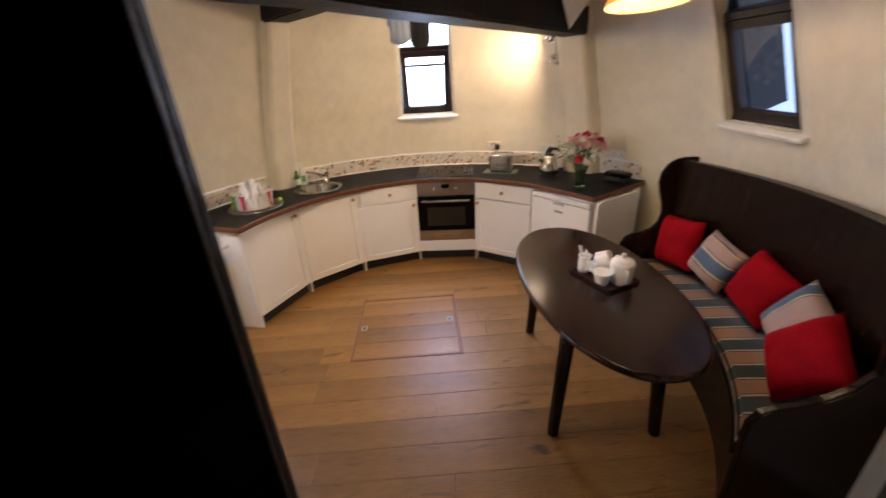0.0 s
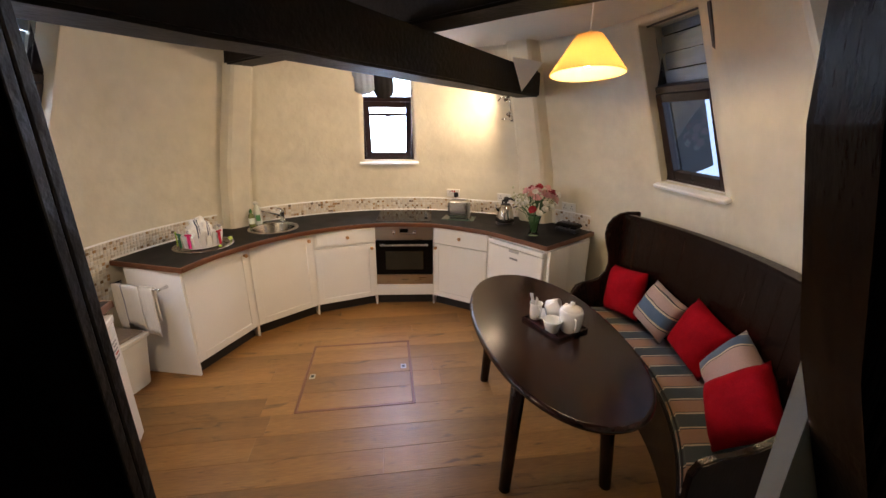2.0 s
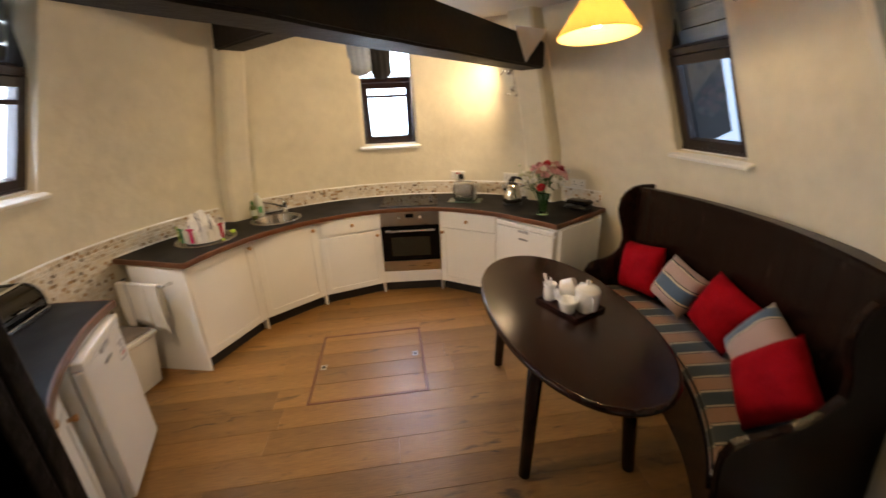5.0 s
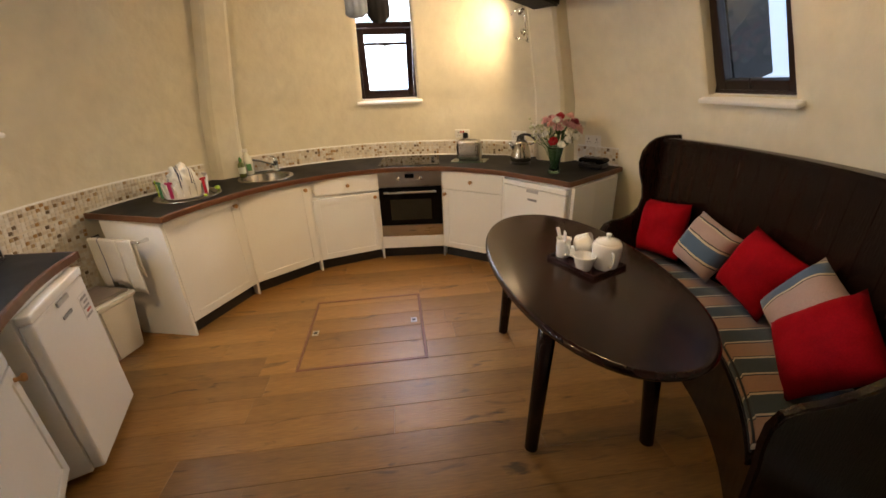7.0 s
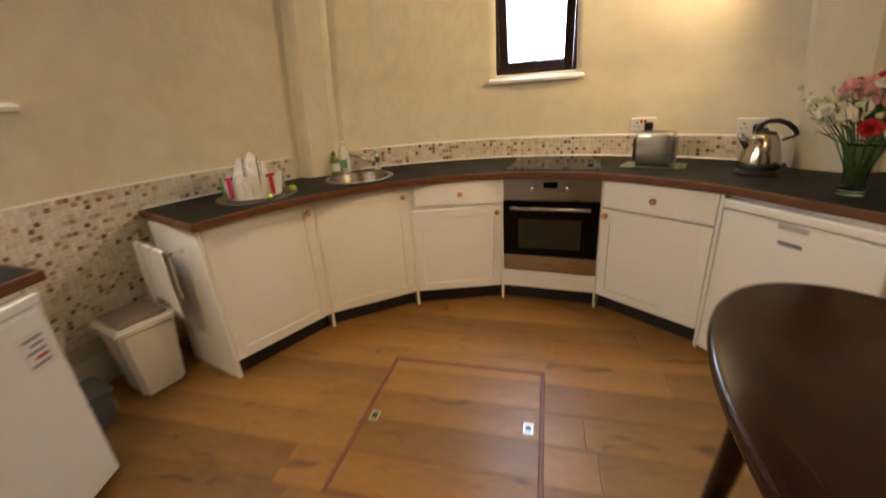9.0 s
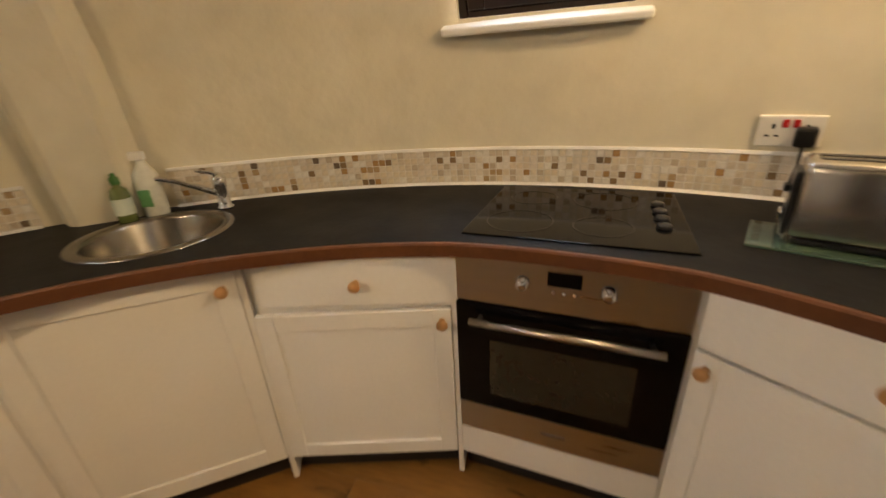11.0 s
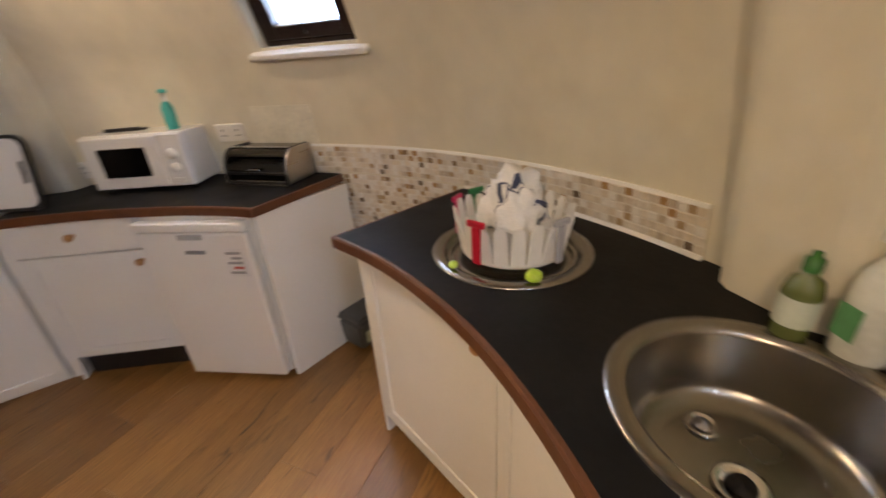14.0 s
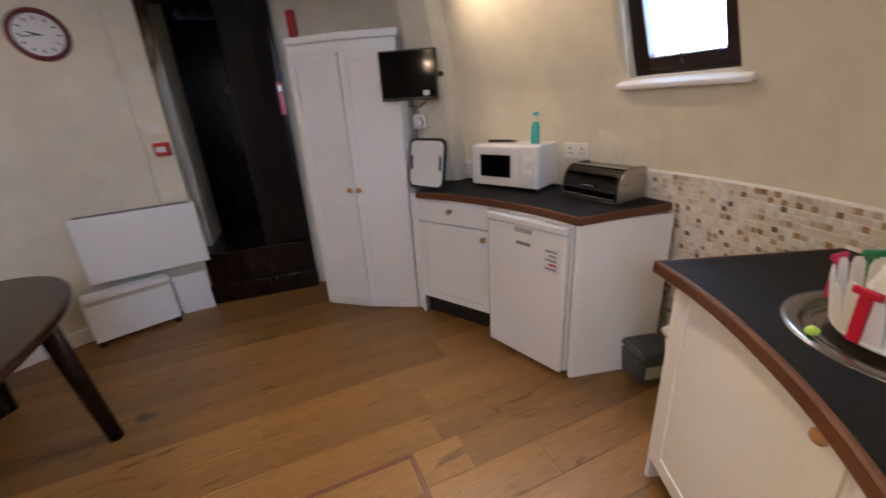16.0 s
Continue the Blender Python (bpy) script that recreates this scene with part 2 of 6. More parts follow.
for (i, j), s in solid.items():
    if not s:
        continue
    k = (i + 1) % n_a
    f = bm.faces.new((inner[i, j], inner[k, j], inner[k, j + 1], inner[i, j + 1]))
    f.smooth = True
    bm.faces.new((outer[i, j], outer[i, j + 1], outer[k, j + 1], outer[k, j]))
    if not solid.get(((i - 1) % n_a, j), False):
        bm.faces.new((inner[i, j], inner[i, j + 1], outer[i, j + 1], outer[i, j]))
    if not solid.get((k, j), False):
        bm.faces.new((inner[k, j], outer[k, j], outer[k, j + 1], inner[k, j + 1]))
    if not solid.get((i, j - 1), False):
        bm.faces.new((inner[i, j], outer[i, j], outer[k, j], inner[k, j]))
    if not solid.get((i, j + 1), False):
        bm.faces.new((inner[i, j + 1], inner[k, j + 1], outer[k, j + 1], outer[i, j + 1]))
tagged(link("wall_round", bm, PLASTER), "cream hand-plastered leaning round wall of an old mill", "wall", kind="structure")

tagged(link("ceiling", prism([P(2.62, a) for a in range(0, 360, 6)], TOP, TOP + 0.12), CEIL), "cream painted ceiling between dark beams", "ceiling", kind="structure")
tagged(link("ground", prism([(-70, -70), (70, -70), (70, 70), (-70, 70)], -12.1, -12.0), mat("grass", (0.05, 0.08, 0.03), 0.9, scale=2)), "green grass ground outside the mill", "ground", kind="structure")
bm = bmesh.new()
lo = [bm.verts.new(P(60, a, -12)) for a in range(0, 360, 10)]
hi = [bm.verts.new(P(60, a, 14)) for a in range(0, 360, 10)]
for k in range(36):
    bm.faces.new((lo[k], lo[(k + 1) % 36], hi[(k + 1) % 36], hi[k]))
tagged(link("backdrop", bm, emit_mat("pale overcast distance", (0.72, 0.84, 1.0), 1.1)), "pale overcast distance beyond the windows", "backdrop", kind="structure")


def pillar(name, a, half=4.1, depth=0.10, top=TOP, z0=0.0, groove=False):
    """A plastered corner post with splayed sides, leaning with the wall."""
    bm = bmesh.new()
    rows = []
    zz = [z0 + (top - z0) * i / 10 for i in range(11)]
    full = depth
    for z in zz:
        depth = full if not groove else wall_r(a, z) - (2.13 - 0.41 * (z - 1.28))
        offs = ((-half - 1.3, -0.03), (-half - 0.1, depth * 0.8), (-half + 0.7, depth), (half - 0.7, depth), (half + 0.1, depth * 0.8), (half + 1.3, -0.03))
        rows.append([bm.verts.new(P(wall_r(a, z) - d + 0.004 * noise.noise(Vector((a + o, z * 3, 0))), a + o, z)) for o, d in offs])
    for p, q in zip(rows, rows[1:]):
        for i in range(len(p)):
            bm.faces.new((p[i], p[(i + 1) % len(p)], q[(i + 1) % len(p)], q[i]))
    bm.faces.new(rows[0]); bm.faces.new(rows[-1])
    ob = link(name, bm, PLASTER)
    return tagged(ob, "plastered corner post leaning inwards with the wall", "pillar", "corner posts", "structure")


for i, a in enumerate((138.8, 49.0, -38.2, -131.0)):
    pillar("pillar_%d" % (i + 1), a, (3.0, 4.0, 2.8, 3.4)[i], 0.13 if i == 1 else 0.085 if i == 0 else 0.10, groove=i == 2, z0=0.0 if i != 2 else 0.98)

# ---- beams ----
def bar(name, p, q, w, z0, z1, label, side=1):
    """A beam whose near lower edge runs from p to q; its width lies on the far side."""
    p, q = Vector((*p, 0)), Vector((*q, 0))
    d = (q - p).normalized()
    s = Vector((-d.y, d.x, 0)) * side * w
    bm = bmesh.new()
    n = 16
    rows = []
    for i in range(n + 1):
        c = p.lerp(q, i / n)
        jig = [0.006 * noise.noise(Vector((c.x * 3, c.y * 3, k * 7.0))) for k in range(4)]
        rows.append([bm.verts.new((c.x, c.y, z0 + jig[0])), bm.verts.new((c.x + s.x, c.y + s.y, z0 + jig[1])),
                     bm.verts.new((c.x + s.x, c.y + s.y, z1)), bm.verts.new((c.x - s.x * 0.02 * jig[2], c.y, z1))])
    for a, b in zip(rows, rows[1:]):
        for k in range(4):
            bm.faces.new((a[k], a[(k + 1) % 4], b[(k + 1) % 4], b[k]))
    bm.faces.new(rows[0]); bm.faces.new(rows[-1][::-1])
    bmesh.ops.recalc_face_normals(bm, faces=bm.faces)
    es = [e for e in bm.edges if len(e.link_faces) == 2 and e.calc_face_angle(0) > 1.0]
    bmesh.ops.bevel(bm, geom=es, offset=0.012, segments=2, affect="EDGES")
    return tagged(link(name, bm, BEAMWOOD), label, "beam", "ceiling beams")


bar("ceiling_beam", (1.20, -0.325), (-0.66, -3.295), 0.2, 2.08, 2.28, "heavy dark old timber beam crossing the room under the ceiling", -1)
bar("ceiling_beam", (-1.36, -0.452), (1.02, -2.76), 0.2, 2.283, 2.497, "dark upper cross beam lying over the lower beam", 1)

# ---- windows ----
PLANKGREY = mat("weathered grey boards", (0.40, 0.45, 0.54), 0.6, scale=6, bump=0.2, color2=(0.27, 0.31, 0.38), stretch=(1, 1, 6))


def window(i, a, half):
    """A narrow dark window: an opening casement below a fixed light, set in the leaning wall."""
    top = thing("window_%d" % i, "narrow dark wooden window with white sill and bright daylight", "window", on_wall(a, WIN_Z0, -0.02), kind="structure")
    w = 2 * math.sin(radians(half)) * (wall_r(a, 1.6) + 0.02) / 2
    t = 0.055
    H = (WIN_Z1 - WIN_Z0) * 1.073
    mid = 0.62

    def leaf(name, x0, x1, z0, z1, y0, y1, bar_w):
        bm = bmesh.new()
        for b in ((x0, x0 + bar_w, z0, z1), (x1 - bar_w, x1, z0, z1), (x0 + bar_w, x1 - bar_w, z0, z0 + bar_w), (x0 + bar_w, x1 - bar_w, z1 - bar_w, z1)):
            box(b[0], b[1], y0, y1, b[2], b[3], 0.004, 1, bm)
        return part(name, bm, FRAMEWOOD, top, "dark stained frame")
    leaf("window_frame", -w - 0.01, w + 0.01, -0.01, H + 0.01, 0.02, 0.11, 0.03)
    leaf("casement", -w + 0.022, w - 0.022, 0.022, mid, 0.012, 0.06, 0.055)
    part("transom", box(-w, w, 0.02, 0.1, mid + 0.002, mid + 0.045, 0.004, 1), FRAMEWOOD, top)
    for z0, z1, y in ((0.075, mid - 0.053, 0.036), (mid + 0.045, H - 0.02, 0.075)):
        pn = part("pane", box(-w + 0.03, w - 0.03, y, y + 0.004, z0, z1), PANE, top, "clear glass pane")
        pn.visible_shadow = False
    sill = box(-w - 0.055, w + 0.055, -0.075, 0.05, -0.027, 0.0, 0.008, 2)
    part("window_sill", sill, WHITE, top, "white painted sill with rounded nose")
    bm = tube([(0.0, 0.0, 0.05), (0.0, -0.012, 0.05), (0.0, -0.016, 0.07), (0.01, -0.016, 0.105)], [0.006, 0.006, 0.004, 0.003], 8)
    part("latch", bm, BLACK, top, "small dark window latch")
    if i > 1:
        part("glazing_bar", box(-w + 0.077, w - 0.077, 0.014, 0.034, mid - 0.142, mid - 0.118, 0.003, 1), FRAMEWOOD, top, "dark bar across the casement")
        part("catch", box(-0.02, 0.02, 0.004, 0.0135, mid - 0.15, mid - 0.128, 0.003, 1), BLACK, top, "small dark catch")
    for sx in (-1, 1):
        part("trim", box(min(sx * (w + 0.011), sx * (w + 0.035)), max(sx * (w + 0.011), sx * (w + 0.035)), -0.004 if i != 2 else 0.0, 0.05, 0.0, H, 0.003, 1), FRAMEWOOD if i == 1 else WHITE, top)
    return top, w, H, mid


for i, (wa, wh) in enumerate(WINDOWS):
    top, w, H, mid = window(i + 1, wa, wh)
    if i != 1:
        soffit = thing("boarded_hood", "grey weathered boards of the sloping hood behind the window", "hood", top.matrix_basis.copy(), "window hoods")
        for k in range(5):
            z = mid + 0.02 + 0.105 * k
            right = w + 0.012 - (0.0 if i else 0.06 - 0.02 * min(k, 3))
            part("board", box(-w - 0.012, right, 0.115 + 0.012 * (k % 2), 0.127 + 0.012 * (k % 2), z, z + 0.099, 0.004, 1), PLANKGREY, soffit)
        part("backing", box(-w - 0.012, w - 0.05, 0.1395, 0.148, mid + 0.02, mid + 0.535), DARKWOOD, soffit, "dark board behind the joints")
        if i == 0:
            # added board over the plaster reveal; its dark grey stands in for hood shade
            part("cheek", box(-w - 0.006, -w + 0.014, 0.118, 0.36, -0.02, mid + 0.018, 0.004, 1), mat("hood shade grey", (0.05, 0.055, 0.065), 0.5, scale=9), soffit, "board added on the reveal, coloured dark for the hood's shade")
        part("batten", box(-0.02, 0.02, 0.149, 0.165, mid + 0.03, mid + 0.5, 0.003, 1), FRAMEWOOD, soffit)
    else:
        hung = thing("hung_garments", "pale blue cloth and dark jacket hung in the window", "clothes", top.matrix_basis.copy())
        part("hook_rail", box(-0.31, 0.09, -0.032, -0.012, 1.0, 1.02, 0.004, 1), FRAMEWOOD, hung, "dark hook rail")
        for nm, x0, x1, z0, sag, cloth, lab in (("cloth", -0.315, -0.115, mid + 0.115, 0.02, mat("pale blue cloth", (0.42, 0.50, 0.64), 0.8), "pale blue-grey cloth"),
                                                ("jacket", -0.125, 0.065, mid + 0.075, 0.035, mat("dark jacket cloth", (0.012, 0.012, 0.015), 0.8), "dark jacket")):
            bm = bmesh.new()
            rows = []
            for k in range(13):
                u = k / 12
                x = x0 + (x1 - x0) * u
                y = -0.036 - 0.014 * math.sin(math.pi * u) + 0.006 * math.sin(k * 1.9)
                taper_in = 0.02 * math.sin(math.pi * u)
                rows.append([bm.verts.new((x, y - o, z)) for o in (0.0, 0.012) for z in (z0 - taper_in + sag * (2 * u - 1) ** 4, 0.85, 1.04)])
            for p, q in zip(rows, rows[1:]):
                for u, v in ((0, 1), (1, 2), (2, 5), (5, 4), (4, 3), (3, 0)):
                    bm.faces.new((p[u], p[v], q[v], q[u]))
            for r in (rows[0], rows[-1]):
                bm.faces.new((r[0], r[1], r[2], r[5], r[4], r[3]))
            part(nm, bm, cloth, hung, lab, True)

# ---- doorway, steps and passage ----
door = thing("door_1", "dark stained plank door leaf beside an open doorway", "door", kind="structure")
bm = bmesh.new()
outline = ((0.382, 2.14), (0.382, 2.0), (0.395, 1.88), (0.425, 1.77), (0.47, 1.66), (0.55, 1.56), (0.625, 1.53), (0.625, 2.14))
fa = [bm.verts.new((x, -3.735, z)) for x, z in outline]
fb = [bm.verts.new((x, -3.705, z)) for x, z in outline]
bm.faces.new(fa); bm.faces.new(fb[::-1])
for k in range(len(outline)):
    bm.faces.new((fa[k], fa[(k + 1) % len(outline)], fb[(k + 1) % len(outline)], fb[k]))
part("corner_brace", bm, DARKWOOD, door, "dark curved corner brace")
tagged(link("wall_door_panel", box(0.445, 0.640, -3.7035, -3.6905, 1.2005, 2.30), PLASTER), "plastered wall beside the door", "wall", kind="structure")
tagged(link("wall_dwarf", box(0.445, 0.640, -3.755, -3.690, -0.02, 1.20), PLASTER), "low plastered wall beside the door", "wall", kind="structure")
tagged(link("wall_recess", box(0.425, 0.80, -4.3, -3.90, -0.02, 2.30), PLASTER), "plastered recess beside the door", "wall", kind="structure")
part("jamb", box(-0.352, -0.312, -3.86, -3.66, 0.42, 2.22, 0.008), DARKWOOD, door)
part("lintel", box(-0.352, 0.63, -3.86, -3.70, 2.142, 2.238, 0.008), DARKWOOD, door)
# the leaf stands ajar, swung into the room about its hinge side
LEAF_M = pose(-0.325, -3.655, 0, 0, 0, 15)
leaf = part("leaf", box(0.0, 0.306, -0.034, -0.019, 0.44, 2.138, 0.002), BEAMWOOD, door, "dark plank leaf standing ajar", m=LEAF_M)
for k in range(3):
    x0 = 0.001 + 0.102 * k
    part("plank", box(x0, x0 + 0.1008, -0.018, 0.0, 0.445, 2.136, 0.003), BEAMWOOD, leaf)
steps = thing("entrance_step", "dark stained wooden step box under the door", "step")
part("riser", box(-0.35, 0.455, -3.735, -3.68, 0.0, 0.395, 0.004), DARKWOOD, steps)
part("kickboard", box(-0.355, 0.46, -3.678, -3.645, 0.0, 0.155, 0.008), DARKWOOD, steps)
part("tread", box(-0.35, 0.455, -3.86, -3.65, 0.397, 0.419, 0.006), DARKWOOD, steps)
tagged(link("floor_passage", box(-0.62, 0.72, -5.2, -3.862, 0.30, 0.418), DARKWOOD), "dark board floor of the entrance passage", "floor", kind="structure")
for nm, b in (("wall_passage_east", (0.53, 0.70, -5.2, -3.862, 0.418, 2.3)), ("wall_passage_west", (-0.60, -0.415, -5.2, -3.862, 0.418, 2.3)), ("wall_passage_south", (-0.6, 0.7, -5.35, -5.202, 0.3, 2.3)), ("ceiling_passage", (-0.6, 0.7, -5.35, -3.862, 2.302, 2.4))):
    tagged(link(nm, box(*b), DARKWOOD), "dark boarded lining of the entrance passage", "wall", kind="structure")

# ---- kitchen run ----
WT0, WT1 = 0.865, 0.905           # worktop underside and top
FEET = [Vector(p + (0,)) for p in ((-1.525, -1.22), (-1.307, -0.638), (-0.868, -0.228), (-0.305, 0.0), (0.305, 0.0), (0.83, -0.319), (1.236, -0.83))]


def front_r(a):
    return float(np.interp(a, (29, 42, 55, 67, 79, 90, 101, 120, 138, 154, 171), (1.385, 1.36, 1.40, 1.425, 1.47, 1.476, 1.492, 1.480, 1.475, 1.474, 1.488)))


def radial(p, r):
    d = (p - C)
    d.z = 0
    return C + d.normalized() * r


def knob_bm(r=0.017):
    return lathe([(0.0, 0.0), (0.010, 0.0), (0.008, 0.010), (0.011, 0.016), (r, 0.022), (r * 1.02, 0.028), (r * 0.8, 0.034), (0.0, 0.036)], 16)


def shaker(name, parent, m, x0, x1, z0, z1, rail=0.055, mater=None, knob=None):
    """A framed door: a sunk panel with stiles and rails; knob: its x and z."""
    mt = mater or WHITE
    ob = part(name, box(x0 + rail - 0.002, x1 - rail + 0.002, -0.0135, -0.002, z0 + rail - 0.002, z1 - rail + 0.002), mt, parent, m=m)
    for nm, b in (("stile", (x0, x0 + rail, z0, z1)), ("stile", (x1 - rail, x1, z0, z1)), ("rail", (x0 + rail, x1 - rail, z0, z0 + rail)), ("rail", (x0 + rail, x1 - rail, z1 - rail, z1))):
        part(nm, box(b[0], b[1], -0.020, 0.0, b[2], b[3], 0.0015, 1), mt, ob)
    if knob:
        part("knob", knob_bm(), KNOB, ob, "turned pine knob", True, pose(knob[0], -0.020, knob[1], 90, 0, 0))
    return ob


def slab(name, parent, m, x0, x1, z0, z1, knob=None, tilt=None):
    ob = part(name, box(x0, x1, -0.020, 0.0, z0, z1, 0.003, 2), WHITE, parent, m=m @ tilt if tilt else m)
    if knob:
        part("knob", knob_bm(), KNOB, ob, "turned pine knob", True, pose(knob[0], -0.020, knob[1], 90, 0, 0))
    return ob


def unit(name, label, category, p, q, back_r=2.0, plinth=True, z0=0.105, group="fitted kitchen units"):
    """A wedge-shaped base unit between two feet; gives the thing and the frame of its front (x to the right, y inwards)."""
    top = thing(name, label, category, group=group)
    mid = (p + q) / 2
    d = (q - p).normalized()
    m = Matrix((d, Vector((-d.y, d.x, 0)), Vector((0, 0, 1)))).transposed().to_4x4()
    m.translation = mid
    w = (q - p).length / 2 - 0.011
    inset = m.to_3x3() @ Vector((0, 0.004, 0))
    a, b = p + d * 0.011 + inset, q - d * 0.011 + inset
    ra, rb = radial(a, back_r), radial(b, back_r)
    part("body", prism([a, b, rb, ra], z0, 0.862), WHITE, top)
    if plinth:
        pi = m.to_3x3() @ Vector((0, 0.03, 0))
        part("plinth", prism([a + pi, b + pi, b + pi * 2, a + pi * 2], 0.0, z0 - 0.002), PLINTH, top, "black plinth board")
    return top, m, w


def divider(p, name="side_panel", r1=1.98, t=0.009, parent=None):
    d = (radial(p, 3) - p).normalized()
    s = Vector((-d.y, d.x, 0)) * t
    e = radial(p, r1)
    f = p - d * 0.018
    return part(name, prism([f - s, f + s, e + s, e - s], 0.0, 0.862, 0.002), WHITE, parent)


U = []
labels = ["white shaker base unit with pine knob at the worktop end", "white shaker base unit with pine knob below the sink", "white base unit with a drawer slightly ajar over a door",
          "", "white base unit with a drawer over a door, beside the oven"]
for k in (0, 1, 2, 4):
    top, m, w = unit("base_unit", labels[k], "cabinet", FEET[k], FEET[k + 1])
    divider(FEET[k], parent=top)
    if k < 2:
        shaker("door", top, m, -w + 0.002, w - 0.002, 0.108, 0.855, 0.06, knob=(w - 0.04, 0.795))
    elif k == 2:
        slab("drawer", top, m, -w + 0.002, w - 0.002, 0.70, 0.855, (0.0, 0.775), tilt=pose(0, 0, 0.010, 0, 1.9, 0))
        shaker("door", top, m, -w + 0.002, w - 0.002, 0.108, 0.685, 0.055, knob=(w - 0.03, 0.645))
    else:
        divider(FEET[5], parent=top)
        slab("drawer", top, m, -w + 0.002, w - 0.002, 0.695, 0.855, (0.0, 0.775))
        shaker("door", top, m, -w + 0.002, w - 0.002, 0.108, 0.685, 0.055, knob=(-w + 0.03, 0.645))

# oven
top, m, w = unit("oven", "built-in stainless steel oven with black glass door", "oven", FEET[3], FEET[4], 1.98)
divider(FEET[3], parent=top)
divider(FEET[4], parent=top)
part("control_panel", box(-w, w, -0.016, 0.003, 0.720, 0.860, 0.002), STEEL, top, "brushed steel control panel", m=m)
odoor = part("oven_door", box(-w, w, -0.022, 0.003, 0.345, 0.716, 0.003), BLACKGLASS, top, "black glass oven door", m=m)
part("oven_window", box(-w + 0.10, w - 0.10, -0.0235, -0.0225, 0.40, 0.60), mat("oven window", (0.02, 0.022, 0.018), 0.1, bump=0.0), odoor)
bm = tube([(-w + 0.05, -0.055, 0.675), (w - 0.05, -0.055, 0.675)], 0.010, 12)
for sx in (-1, 1):
    tube([(sx * (w - 0.075), -0.022, 0.675), (sx * (w - 0.075), -0.055, 0.675)], 0.007, 8, bm)
part("handle", bm, STEEL, odoor, "steel bar handle", True)
part("lower_panel", box(-w, w, -0.018, 0.003, 0.232, 0.342, 0.002), STEEL, top, "brushed steel strip", m=m)
part("name_badge", box(-0.035, 0.035, -0.0195, -0.0185, 0.283, 0.291), mat("grey print", (0.2, 0.2, 0.2), 0.5), top, m=m)
part("filler", box(-w, w, -0.016, 0.0, 0.108, 0.229, 0.002), WHITE, top, m=m)
part("clock_display", box(-0.042, 0.042, -0.018, -0.0165, 0.80, 0.84), BLACKGLASS, top, m=m)
for x in (-0.105, 0.105):
    part("dial", lathe([(0, 0), (0.021, 0), (0.021, 0.004), (0.017, 0.006), (0.015, 0.024), (0, 0.025)], 20), CHROME, top, "round steel dial", True, m @ pose(x, -0.016, 0.80, 90, 0, 0))
for x in (-0.026, 0.0, 0.026):
    part("button", lathe([(0, 0), (0.006, 0), (0.005, 0.006), (0, 0.007)], 12), CHROME, top, "", True, m @ pose(x, -0.016, 0.782, 90, 0, 0))


def under_fridge(label, p, q, foot=0.03, mirrored=False):
    top, m, w = unit("undercounter_fridge", label, "fridge", p, q, 1.93, plinth=False, z0=foot, group="fridges")
    part("fridge_door", box(-w + 0.004, w - 0.004, -0.045, 0.002, foot + 0.005, 0.800, 0.012, 3), GLOSSW, top, m=m)
    part("top_lid", box(-w + 0.002, w - 0.002, -0.052, 0.0, 0.806, 0.846, 0.008, 2), GLOSSW, top, m=m)
    part("grip", box(-0.055, 0.055, -0.054, -0.044, 0.772, 0.796, 0.003), mat("grey grip", (0.45, 0.46, 0.48), 0.3), top, "grey moulded grip", m=m)
    part("name_badge", box(-0.045, 0.045, -0.0475, -0.0455, 0.705, 0.722, 0.002, 1), mat("grey badge", (0.22, 0.23, 0.25), 0.4), top, "small grey name badge", m=m)
    return top, m, w


fr, frm, frw = under_fridge("white undercounter fridge at the end of the worktop", FEET[5] + Vector((0.012, -0.012, 0)), FEET[6])
end = radial(FEET[6], 3)
tagged(link("end_panel", prism([(1.230, -0.850), (1.248, -0.866), (1.735, -0.475), (1.717, -0.455)], 0.0, 0.862, 0.002), WHITE), "white end panel closing the worktop run", "panel")


